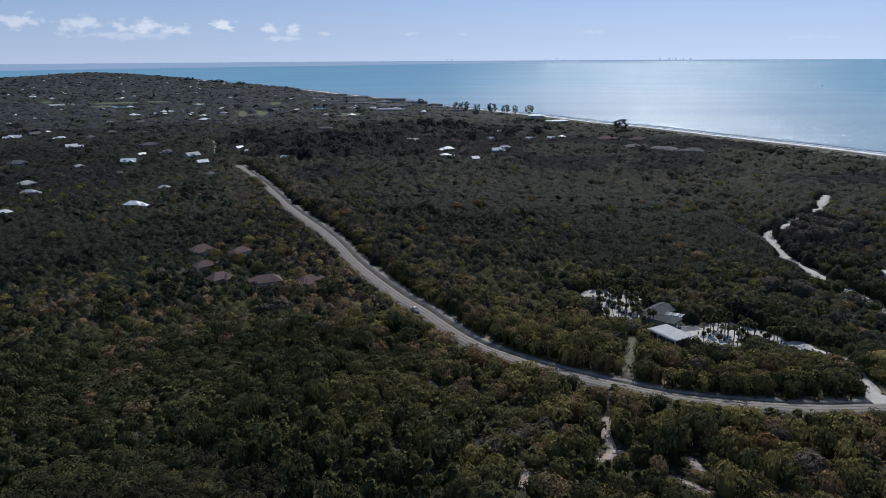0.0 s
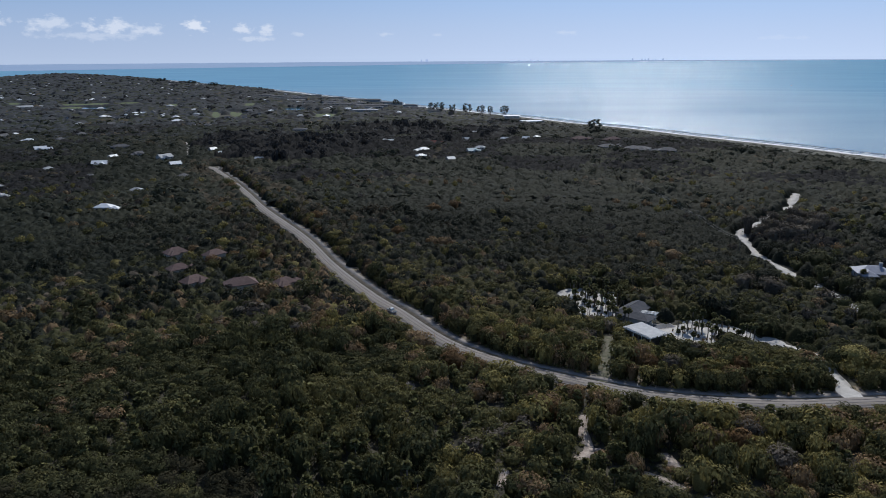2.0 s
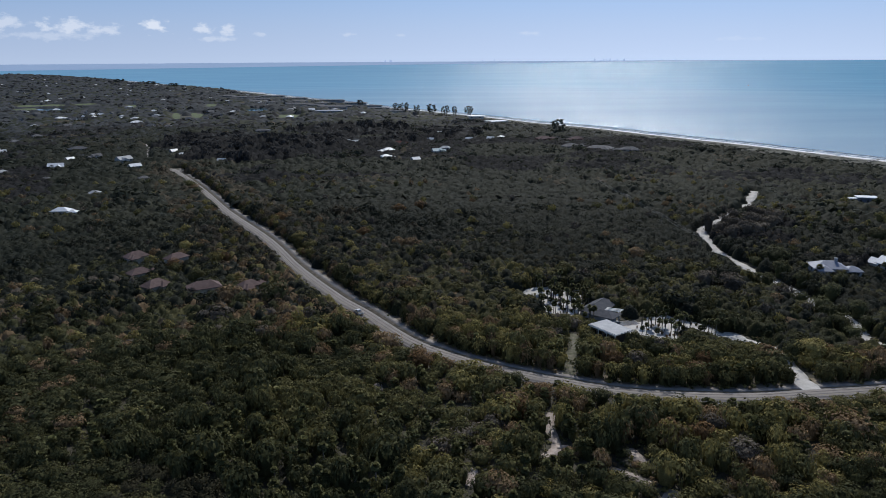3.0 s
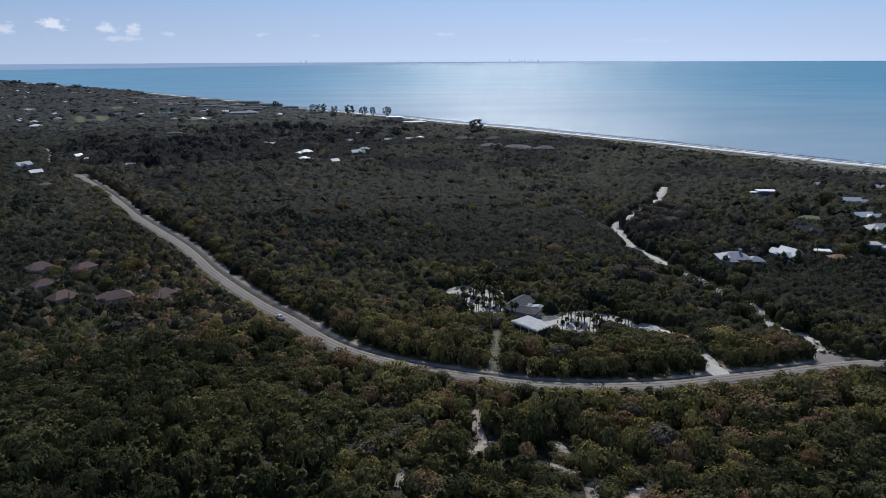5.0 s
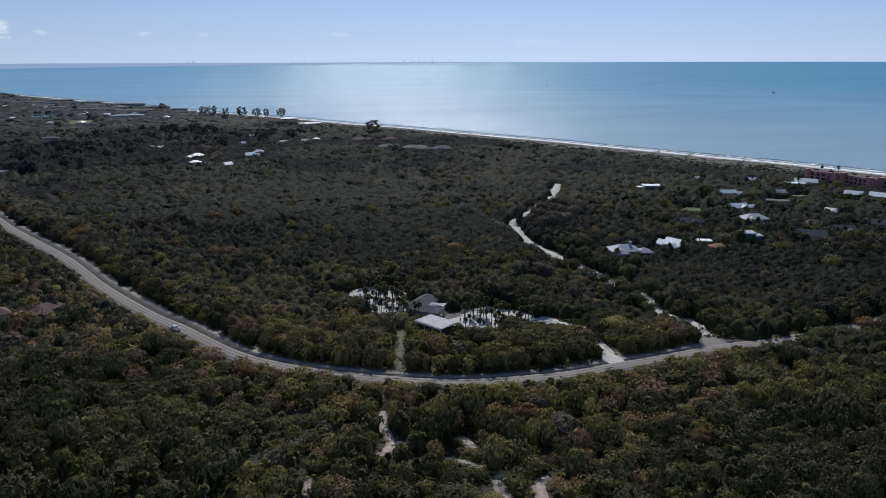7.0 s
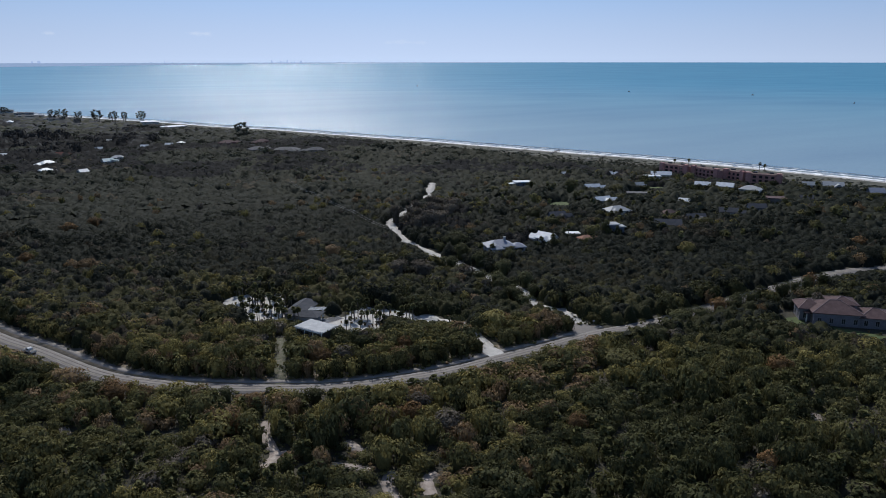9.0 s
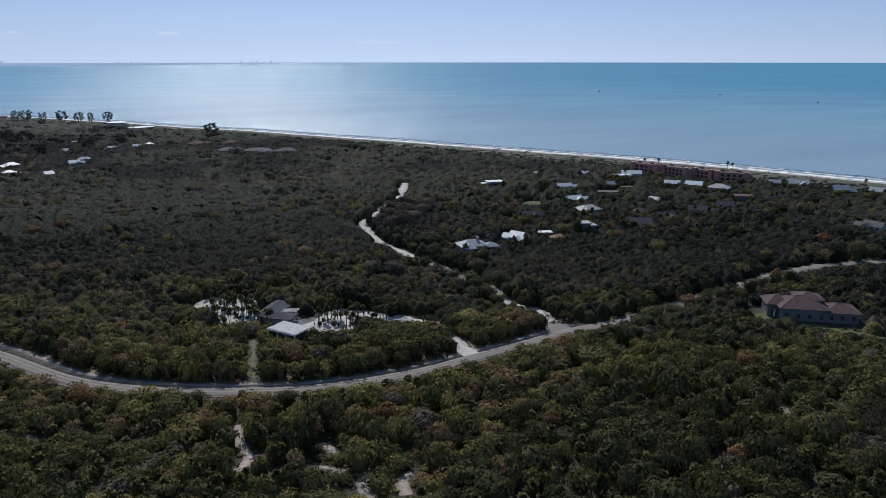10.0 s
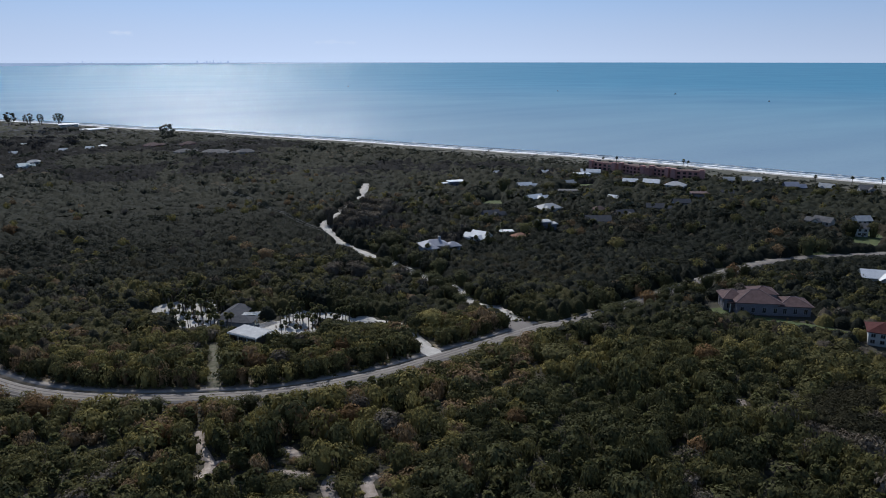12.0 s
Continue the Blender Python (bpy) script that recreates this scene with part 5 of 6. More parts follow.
def species(X, Y, seed):
    """Which kind of tree grows where: broad stands of one kind with a few others mixed in."""
    rng = np.random.default_rng(seed)
    c, c2 = rng.random(len(X)), rng.random(len(X))
    a = vnoise(X, Y, 55, 11) * 0.7 + vnoise(X, Y, 18, 15) * 0.3
    s = np.where(a + 0.34 * (c - 0.5) > 0.54, 0, 1)
    s = np.where(0.62 * vnoise(X, Y, 48, 12) + 0.42 * c2 > 0.78, 2, s)
    s = np.where(0.50 * vnoise(X, Y, 60, 13) + 0.60 * c > 0.93, 3, s)
    s = np.where(0.50 * vnoise(X, Y, 50, 14) + 0.60 * c2 > 0.93, 4, s)
    d = np.full(len(X), 99.0)
    for x, y in ROAD[::4]:
        d = np.minimum(d, np.hypot(X - x, Y - y))
    sunny = ((X - 66) / 52) ** 2 + ((Y - 152) / 34) ** 2 < 0.5 + 0.8 * vnoise(X, Y, 16, 49)  # lighter scrub round the sandy trails
    s = np.where(sunny & (c2 < 0.34), np.where(c < 0.62, 2, 3), s)
    s = np.where((d < 34) & (c2 < 0.20) & (X < 165), 2, s)
    s = np.where((d < 34) & (c2 > np.where(X < -40, 0.62, 0.84)) & (X < 165), 3, s)
    s = np.where(thicket(X, Y) & (c2 < 0.88), np.where(vnoise(X, Y, 30, 45) + 0.3 * c > 0.75, 1, 7), s)
    for cx, cy, p, q in ((365, 245, 85, 42), (300, 228, 62, 26), (218, 252, 42, 38), (-110, 195, 72, 70), (-330, 470, 110, 120), (-120, 240, 60, 40), (-400, 720, 190, 200), (235, 250, 60, 60), (262, 158, 75, 24), (-60, 140, 60, 30)):  # darker stands
        s = np.where((((X - cx) / p) ** 2 + ((Y - cy) / q) ** 2 < 0.6 + 0.7 * vnoise(X, Y, 20, 46)) & (c < 0.86) & (s != 7), 0, s)
    return np.where(grove(X, Y) > 0, 6, s)


def plant(name, X, Y, H, R, S, shapes, label, seed, leaves=LEAF):
    """One large mesh of many crowns: shapes are unit crowns (1 m radius, 1 m high), turned and scaled at each place."""
    rng = np.random.default_rng(seed)
    pick = rng.integers(0, len(shapes), len(X))
    VV, QQ, MM, NN, k = [], [], [], [], 0
    for v, (V, Q, U) in enumerate(shapes):
        i = np.where(pick == v)[0]
        if not len(i):
            continue
        th = rng.uniform(0, 2 * math.pi, len(i))
        c, s = np.cos(th)[:, None], np.sin(th)[:, None]
        P = np.empty((len(i), len(V), 3), np.float32)
        P[..., 0] = (V[None, :, 0] * c - V[None, :, 1] * s) * R[i, None] + X[i, None]
        P[..., 1] = (V[None, :, 0] * s + V[None, :, 1] * c) * R[i, None] + Y[i, None]
        P[..., 2] = V[None, :, 2] * H[i, None] + zr(np.hypot(X[i], Y[i]))[:, None]
        VV.append(P.reshape(-1, 3))
        P = np.empty((len(i), len(V), 3), np.float32)
        P[..., 0] = (U[None, :, 0] * c - U[None, :, 1] * s) / R[i, None]
        P[..., 1] = (U[None, :, 0] * s + U[None, :, 1] * c) / R[i, None]
        P[..., 2] = U[None, :, 2] / H[i, None]
        NN.append((P / np.linalg.norm(P, axis=2)[..., None]).reshape(-1, 3))
        QQ.append((Q[None] + (k + np.arange(len(i)) * len(V))[:, None, None]).reshape(-1, 3))
        MM.append(np.repeat(S[i], len(Q)))
        k += len(i) * len(V)
    return tagged(new(name, quads(name, np.vstack(VV), np.vstack(QQ), leaves, np.concatenate(MM), np.vstack(NN))), label, "woodland", kind="stuff")


rng = np.random.default_rng(8)
UNIT_NEAR = [crown(rng, 310, 1, 1, 0.096, core=(7, 2)) for _ in range(7)]
UNIT_FINE = [crown(rng, 430, 1, 1, 0.066, core=(7, 2), skirt=0.06, loose=0.42, lobes=(12, 18), bulge=0.62) for _ in range(6)]
UNIT_MID = [crown(rng, 190, 1, 1, 0.105, core=(6, 2), skirt=0.12, loose=0.24, lobes=(10, 15), bulge=0.72) for _ in range(7)]
UNIT_FAR = [crown(rng, 40, 1, 1, 0.22, core=(6, 2), skirt=0.06, loose=0.10) for _ in range(7)]
UNIT_MIST = [crown(rng, 22, 1, 1, 0.30, core=(5, 2), skirt=0, loose=0.08) for _ in range(6)]


def woods(name, seed, cell, r0, r1, a0, a1, shapes, label, hmean=5.6, leaves=LEAF, share=1.0):
    X, Y = scatter(seed, cell, r0, r1, a0, a1)
    g = np.random.default_rng(seed + 1)
    R = cell * g.uniform(0.64, 1.02, len(X))
    H = hmean * (0.62 + 0.62 * vnoise(X, Y, 34, 21)) * (1 + (vnoise(X, Y, 60, 23) - 0.1) * g.uniform(-0.42, 0.42, len(X)))
    R, H = size_up(X, Y, R, H, g)
    H = heights(X, Y, H, R)
    S = species(X, Y, seed + 2)
    k = (H > 0) & (g.random(len(X)) < np.where(thicket(X, Y), 0.35 * share, share))
    R = np.where(thicket(X, Y), np.minimum(R, 1.05 * H + 0.6), np.minimum(R, 0.82 * H + 0.8))
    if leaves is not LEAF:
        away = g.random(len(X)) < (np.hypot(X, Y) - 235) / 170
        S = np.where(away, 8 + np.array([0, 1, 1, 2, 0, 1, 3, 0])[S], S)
        dim = g.random(len(X)) < (np.hypot(X, Y) - 1000) / 500  # down the island, darker pines and leaves with haze in their colour
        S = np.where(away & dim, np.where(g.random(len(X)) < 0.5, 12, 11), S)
    return plant(name, X[k], Y[k], H[k], R[k], S[k], shapes, label, seed + 3, leaves)


# trees that stand out by size or colour: x, y, kind, radius, height
LANDMARKS = [(143, 214, 4, 5.5, 7.5), (147, 209, 4, 4.0, 6.0), (11, 221, 5, 5.0, 6.0), (-84, 352, 4, 4.5, 7.5), (201, 135, 5, 4.6, 6.4), (151, 289, 6, 6.5, 7.5),
             (142, 296, 6, 5.5, 7.0), (126, 341, 5, 4.5, 6.5), (381, 218, 5, 5.0, 6.5), (425, 199, 0, 7.0, 9.0), (378, 190, 0, 5.5, 6.5), (433, 190, 2, 4.0, 8.0), (290, 255, 4, 5.0, 6.5), (158, 162, 2, 7.0, 7.0), (120, 138, 5, 3.4, 5.5)]
LANDMARKS += [(83, 165, 5, 4.0, 6.0), (89, 155, 6, 4.6, 6.0), (87, 169, 6, 4.2, 6.0), (98, 137, 4, 3.0, 5.5), (149, 99, 5, 3.2, 5.5), (190, 325, 0, 9.0, 9.5),
              (10, 470, 5, 5.0, 6.0), (24, 480, 5, 5.0, 6.0), (-12, 404, 5, 4.5, 6.0), (13, 376, 5, 4.5, 6.0), (-65, 449, 5, 4.5, 6.5), (-48, 396, 4, 4.5, 6.5)]
LANDMARKS += [(-40, 376, 4, 4.0, 6.5), (37, 185, 5, 3.2, 5.5), (75, 215, 5, 3.6, 5.5), (104, 212, 5, 3.6, 5.5), (365, 191, 0, 6.0, 9.0), (-106, 381, 4, 4.0, 6.5),
              (-103, 347, 5, 4.5, 6.0), (-81, 357, 5, 3.6, 6.0), (345, 418, 0, 6.5, 12.0), (270, 362, 0, 7.0, 8.0), (82, 214, 6, 3.4, 5.5), (96, 211, 4, 3.2, 5.5)]
LANDMARKS += [(-141.6, 556, 1, 4.6, 5.5), (-147, 568, 5, 5.2, 5.6), (-152, 580, 3, 5.2, 6.0), (-157.5, 592, 1, 4.8, 5.5), (63, 190, 1, 3.4, 4.6), (40, 205, 0, 3.2, 4.4)]
LANDMARKS += [(170.5, 268, 0, 4.4, 5.6), (173.5, 259, 1, 4.6, 6.4), (171.0, 250, 0, 4.8, 6.6), (169.5, 241, 1, 4.2, 6.0), (168.8, 236, 0, 3.6, 6.2), (168.0, 229.5, 1, 3.6, 5.4), (175.2, 249, 0, 3.6, 6.4), (179, 239, 0, 3.4, 5.5), (172.5, 307, 0, 2.6, 2.6), (169.5, 320, 1, 2.2, 2.0), (184.5, 252, 0, 4.6, 6.6), (168.5, 291, 0, 4.4, 6.4), (171.0, 297, 1, 3.6, 5.2),
              (186, 272, 0, 5.0, 7.5), (184, 290, 0, 5.0, 7.5), (183, 306, 0, 5.2, 8.0), (181.5, 326, 1, 3.6, 4.2), (222, 425, 0, 3.6, 4.4), (203, 409, 1, 3.0, 2.8), (240, 445, 0, 3.4, 4.0)]  # over the sand road
LANDMARKS += [(192 + 11 * (k % 5) + 3.5 * math.sin(3.1 * k), 372 + 13 * (k // 5) + 7 * (k % 5) + 3 * math.sin(5.3 * k), 6, 5.2 + math.sin(k), 9.0 + 1.6 * math.sin(2.1 * k)) for k in range(15)]  # dark pines beside the sand road
LANDMARKS += [(x, 185.4 + 1.2 * math.sin(1.7 * x), (0, 1, 0, 7, 1)[int(x) % 5], 3.9 + 0.7 * math.sin(x), (5.0 if x < 240 else 6.6) + 0.9 * math.sin(2.3 * x)) for x in range(209, 302, 6) if x not in (227, 263)]  # along the road
LANDMARKS += [(-87, 326, 2, 3.6, 6.5), (-100, 338, 3, 3.4, 6.0), (-70, 318, 2, 3.0, 5.5)]
for x, y, k, r, h in LANDMARKS:
    CLEAR.append((x, y, 0.62 * r, 0.45 * h))


# nearest trees, each a thing of its own: trunk with limbs, and crown
def tree_prototypes():
    protos = []
    g = np.random.default_rng(77)
    for s in (0, 0, 1, 1, 2, 3, 4, 12, 7):
        V, Q, U = crown(g, 820, 2.9, 5.4, 0.22, 0.6)
        tr = Build().frustum((0, 0, -0.2), 0.2, (0.1, 0, 2.0), 0.13)
        for i in range(4):
            a = 2 * math.pi * (i + g.random() * 0.5) / 4
            tr.frustum((0.1, 0, 1.7 + 0.1 * i), 0.09, (1.3 * math.cos(a), 1.3 * math.sin(a), 3.4 + 0.3 * i), 0.04, 5)
        protos.append((s, tr.mesh("trunk", M_BARK), quads("crown", V, Q, [M_ORANGE if s == 12 else LEAF[s]], None, U)))
    return protos


PROTO = tree_prototypes()
NAMES = ["dark green broadleaf tree in dense coastal scrub", "olive green broadleaf tree in dense coastal scrub", "yellow-green leafy tree in coastal scrub",
         "golden-brown leaved tree in coastal scrub", "grey-brown twiggy half-bare tree in coastal scrub", "orange-leaved tree standing out of the green scrub"]


def palm_prototypes():
    out = []
    g = np.random.default_rng(78)
    for k in range(4):
        z = (4.6, 5.6, 6.8, 5.0)[k]
        V, Q, U = palm_head(g, 76, 1.55, z)
        tr = Build().frustum((0, 0, -0.2), 0.21, (0.15, 0.05, z * 0.5), 0.17, 8).frustum((0.15, 0.05, z * 0.5), 0.17, (0, 0, z + 0.1), 0.2, 8)
        out.append((tr.mesh("trunk", M_BARK), quads("fronds", V, Q, [LEAF[5]], None, U)))
    return out


PALMS = palm_prototypes()


def palm_tree(x, y, k, scale, rot, label="cabbage palm with a round head of fronds", group="cabbage palms"):
    ob = thing("palm_tree", x, y, None, rot, label, "palm", group)
    ob.scale = (scale, scale, scale)
    part("trunk", PALMS[k][0], ob)
    part("fronds", PALMS[k][1], ob)
    return ob


def broad_tree(x, y, k, R, H, rot):
    s = {7: 0}.get(PROTO[k][0], min(5, PROTO[k][0]))
    ob = thing("tree", x, y, None, rot, NAMES[s], "tree", "trees of the coastal scrub")
    ob.scale = (R / 2.9, R / 2.9, H / 5.4)
    part("trunk", PROTO[k][1], ob)
    part("crown", PROTO[k][2], ob)


A0, A1 = -37.0, 73.0
X, Y = scatter(100, 4.4, 128, 262, A0, A1)
g = np.random.default_rng(101)
zone = vnoise(X, Y, 60, 23)  # stands of separate round trees, and closed low thicket
R = 4.4 * g.uniform(0.58, 0.95, len(X))
H = 5.5 * (0.62 + 0.66 * vnoise(X, Y, 30, 21)) * (1 + (zone + 0.05) * g.uniform(-0.55, 0.55, len(X)))
R, H = size_up(X, Y, R, H, g)
H = heights(X, Y, H, R)
S = species(X, Y, 102)
is_palm = (g.random(len(X)) < np.where(np.hypot(X, Y) < 185, 0.42, 0.26) * (vnoise(X, Y, 40, 31) > 0.36)) & ~thicket(X, Y) & (H > 2.6) & (np.hypot(X, Y) < 240)
live = np.where(H > 0)[0]
order = live[np.argsort(np.hypot(X[live], Y[live]))]
palms_near = [i for i in order if is_palm[i]]
broad_near = [i for i in order if not is_palm[i]]
for i in palms_near[:120]:
    k = int(g.integers(0, 4))
    palm_tree(X[i], Y[i], k, max(0.5, min(1.05, H[i] / 6.4)), g.uniform(0, 360))
by_species = {s: [k for k, p in enumerate(PROTO) if p[0] == s] for s in (0, 1, 2, 3, 4, 7)}
for i in broad_near[:190]:
    broad_tree(X[i], Y[i], int(g.choice(by_species[{6: 4}.get(int(S[i]), int(S[i]))])), min(R[i] * 1.05, 0.75 * H[i] + 0.8), H[i], g.uniform(0, 360))
rest = np.array(broad_near[190:])
dull = thicket(X[rest], Y[rest])
for name, pick, shapes, label, seed in (("near_scrub_canopy", rest[~dull], UNIT_NEAR, "dense green and olive coastal scrub canopy", 104), ("near_thicket", rest[dull], UNIT_FINE, "dull closed thicket of fine twigs and leaves", 106)):
    plant(name, X[pick], Y[pick], H[pick], np.minimum(R[pick] * (1.22 if shapes is UNIT_FINE else 1.0), 0.95 * H[pick] + 0.8), S[pick], shapes, label, seed)
low = np.array(palms_near)
LH, LR = H[low] * g.uniform(0.42, 0.72, len(low)), g.uniform(2.2, 3.2, len(low))
LH = heights(X[low], Y[low], LH, LR * 2)
low, LH, LR = low[LH > 0], LH[LH > 0], LR[LH > 0]
plant("palm_understory", X[low], Y[low], LH, LR, np.where(g.random(len(low)) < 0.6, 0, 1), UNIT_MID, "low green scrub between the cabbage palms", 162)
rest = np.array(palms_near[120:])
UNIT_PALM = []
for q in range(5):
    V, Q, U = palm_head(np.random.default_rng(160 + q), 48, 0.95, 0.0, 4)
    V = V * (1, 1, 0.42) + (0, 0, 0.78)
    T = np.array([(-0.06, -0.06, 0), (0.06, -0.06, 0), (0.06, 0.06, 0), (-0.06, 0.06, 0), (-0.05, -0.05, 0.8), (0.05, -0.05, 0.8), (0.05, 0.05, 0.8), (-0.05, 0.05, 0.8)])
    TQ = np.array([(0, 1, 5, 4), (1, 2, 6, 5), (2, 3, 7, 6), (3, 0, 4, 7)])
    UNIT_PALM.append((np.vstack([V, T]), np.vstack([Q, halves(TQ) + len(V)]), np.vstack([U, T * (8, 8, 0) + (0, 0, 0.05)])))
plant("palm_thicket", X[rest], Y[rest], H[rest] * 0.86, np.full(len(rest), 2.0), np.full(len(rest), 5), UNIT_PALM, "cabbage palms standing in the coastal scrub", 161)
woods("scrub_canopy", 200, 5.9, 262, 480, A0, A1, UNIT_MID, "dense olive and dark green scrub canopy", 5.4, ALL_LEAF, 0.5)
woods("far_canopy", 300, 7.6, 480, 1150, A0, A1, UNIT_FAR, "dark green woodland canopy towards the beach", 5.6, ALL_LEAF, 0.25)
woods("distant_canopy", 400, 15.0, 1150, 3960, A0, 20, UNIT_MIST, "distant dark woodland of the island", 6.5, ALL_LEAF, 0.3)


# hedge of low trees close along the far side of the path beside the road
g = np.random.default_rng(240)
P = WIDE + normals2d(WIDE) * np.interp(WIDE[:, 1], (190, 225, 275, 700), (8.8, 9.4, 11.2, 11.2))[:, None]
P = np.vstack([P, P + normals2d(WIDE) * 2.6])
P = P + g.normal(0, 0.5, P.shape)
P = P[(np.min(np.hypot(P[:, None, 0] - np.vstack([GAP, DRIVE, SAND_ROAD])[None, :, 0], P[:, None, 1] - np.vstack([GAP, DRIVE, SAND_ROAD])[None, :, 1]), 1) > 4.6) & (g.random(len(P)) < 0.88)]
plant("roadside_hedge", P[:, 0], P[:, 1], g.uniform(3.6, 6.2, len(P)), g.uniform(1.8, 2.9, len(P)), np.where(g.random(len(P)) < 0.5, 0, species(P[:, 0], P[:, 1], 241)), UNIT_NEAR,
      "dense hedge of low trees along the roadside path", 242)

# the closed roof of low crowns under and between the single trees
def canopy(name, cell, r0, r1, step, seed, label, tall=1.0, rough=0.75, a1=74.0, sprays=0):
    """A lumpy sheet of many round crowns grown together: each place takes the highest crown over it."""
    X, Y = scatter(seed, cell, r0 - 8, r1 + 8, A0 - 1, a1)
    g = np.random.default_rng(seed + 1)
    low = thicket(X, Y)
    H = np.where(low, 4.3, 4.9) * tall * (0.66 + 0.5 * vnoise(X, Y, 34, 21)) * np.where(low, g.uniform(0.86, 1.1, len(X)), g.uniform(0.72, 1.22, len(X)))
    t = grove(X, Y)
    H = heights(X, Y, np.where(t > 0, t * g.uniform(0.5, 0.85, len(X)), H), np.full(len(X), cell * (0.9 if 400 < r0 < 1000 else 1.9)))
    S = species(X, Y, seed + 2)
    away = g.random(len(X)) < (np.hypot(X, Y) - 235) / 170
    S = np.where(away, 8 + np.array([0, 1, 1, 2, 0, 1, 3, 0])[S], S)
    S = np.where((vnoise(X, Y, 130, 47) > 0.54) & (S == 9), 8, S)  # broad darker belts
    # more crowns take the haze-coloured leaf the farther off they stand
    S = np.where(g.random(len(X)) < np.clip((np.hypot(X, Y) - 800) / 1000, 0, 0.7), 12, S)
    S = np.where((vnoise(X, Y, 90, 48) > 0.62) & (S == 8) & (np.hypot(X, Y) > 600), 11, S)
    R = cell * g.uniform(0.62, 1.02, len(X))
    n = int(r1 / cell) + 12  # which crown stands in which cell of the plan
    grid = np.full((2 * n, 2 * n), -1)
    grid[np.floor(X / cell).astype(int) + n, np.floor(Y / cell).astype(int) + n] = np.arange(len(X))
    az, rad_ = np.radians(np.arange(A0, a1 - 1, step)), [r0]
    while rad_[-1] < r1:
        rad_.append(rad_[-1] + max(1.1, rad_[-1] * 0.0042))
    rad_ = np.array(rad_)
    px, py = (np.sin(az)[:, None] * rad_).ravel(), (np.cos(az)[:, None] * rad_).ravel()
    px, py = px + g.uniform(-0.3, 0.3, len(px)), py + g.uniform(-0.3, 0.3, len(py))

    def roof(px, py):
        z, top = np.full(len(px), -0.6), np.full(len(px), -1)
        i, j = np.floor(px / cell).astype(int) + n, np.floor(py / cell).astype(int) + n
        for di in (-1, 0, 1):
            for dj in (-1, 0, 1):
                k = grid[i + di, j + dj]
                d = np.hypot(px - X[k], py - Y[k]) / R[k]
                h = np.where((k >= 0) & (H[k] > 0) & (d < 1.2), H[k] * (1.04 - 0.66 * d ** 2), -0.6)
                top, z = np.where(h > z, k, top), np.maximum(z, h)
        return np.where(z > 0.3, z + 1.0 * (vnoise(px, py, 1.9, 231) - 0.5), z), top

    z, top = roof(px, py)
    if sprays:  # leaf sprays that stand out of the roof
        q, a = np.sqrt(g.uniform(r0 ** 2, r1 ** 2, sprays)), np.radians(g.uniform(A0, a1 - 1, sprays))
        q = r0 + (q - r0) * g.uniform(0.55, 1, sprays)
        sx, sy = q * np.sin(a), q * np.cos(a)
        sz, own = roof(sx, sy)
        k = sz > 0.8
        q, own, m = q[k], own[k], k.sum()
        P = np.stack([sx[k], sy[k], sz[k] + g.uniform(0.0, 0.5, m)], 1)
        U = np.stack([(P[:, 0] - X[own]) / R[own] ** 2, (P[:, 1] - Y[own]) / R[own] ** 2, np.full(m, 0.5)], 1) + g.normal(0, 0.16, (m, 3))
        U /= np.linalg.norm(U, axis=1)[:, None]
        T = np.cross(U, g.normal(size=(m, 3)))
        T /= np.linalg.norm(T, axis=1)[:, None]
        B = np.cross(U, T)
        w = (g.uniform(0.22, 0.5, m) * np.sqrt(q / 300))[:, None]
        V = np.stack([P - T * w, P + T * w * 0.6 - B * w * 0.8, P + T * w * 0.6 + B * w * 0.8], 1).reshape(-1, 3)
        tagged(new("leaf_sprays", quads("leaf_sprays", V, np.arange(3 * m).reshape(-1, 3), ALL_LEAF, S[own], np.repeat(U + (0, 0, 0.2), 3, 0))), "fine leaf sprays over the closed scrub", "woodland", kind="stuff")
    z = np.where(z > 0.3, z + rough * np.clip(z / 4.5, 0, 1) * np.sqrt(np.hypot(px, py) / 300) * g.uniform(-1, 1, len(px)), z)
    V = np.stack([px, py, z + zr(np.hypot(px, py))], 1)
    na, nr = len(az), len(rad_)
    a, b = np.meshgrid(np.arange(na - 1), np.arange(nr - 1), indexing="ij")
    Q = np.stack([a * nr + b, a * nr + b + 1, (a + 1) * nr + b + 1, (a + 1) * nr + b], -1).reshape(-1, 4)
    Q = Q[(z[Q] > 0).any(1)]
    own = top[Q].max(1)
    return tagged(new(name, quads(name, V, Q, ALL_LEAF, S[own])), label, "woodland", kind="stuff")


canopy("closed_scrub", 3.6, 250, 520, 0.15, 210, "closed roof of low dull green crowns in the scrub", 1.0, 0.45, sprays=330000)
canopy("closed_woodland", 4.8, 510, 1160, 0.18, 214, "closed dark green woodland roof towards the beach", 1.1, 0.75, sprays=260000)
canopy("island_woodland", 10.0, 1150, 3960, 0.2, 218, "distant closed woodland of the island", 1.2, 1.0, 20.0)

# lighter round crowns that stand out of the mid-distance scrub
g = np.random.default_rng(220)
X, Y = scatter(221, 13.0, 262, 640, A0, A1)
k = (vnoise(X, Y, 45, 222) + 0.35 * g.random(len(X)) > 0.74) & ~(thicket(X, Y) & (g.random(len(X)) < 0.7))
X, Y = X[k], Y[k]
R = g.uniform(2.4, 4.4, len(X))
H = heights(X, Y, g.uniform(5.6, 7.4, len(X)), R)
k = H > 4.5
plant("mixed_crowns", X[k], Y[k], H[k], R[k], g.choice([1, 2, 2, 3, 4], k.sum()), UNIT_MID, "lighter olive, yellow-green and golden crowns standing out of the scrub", 223)

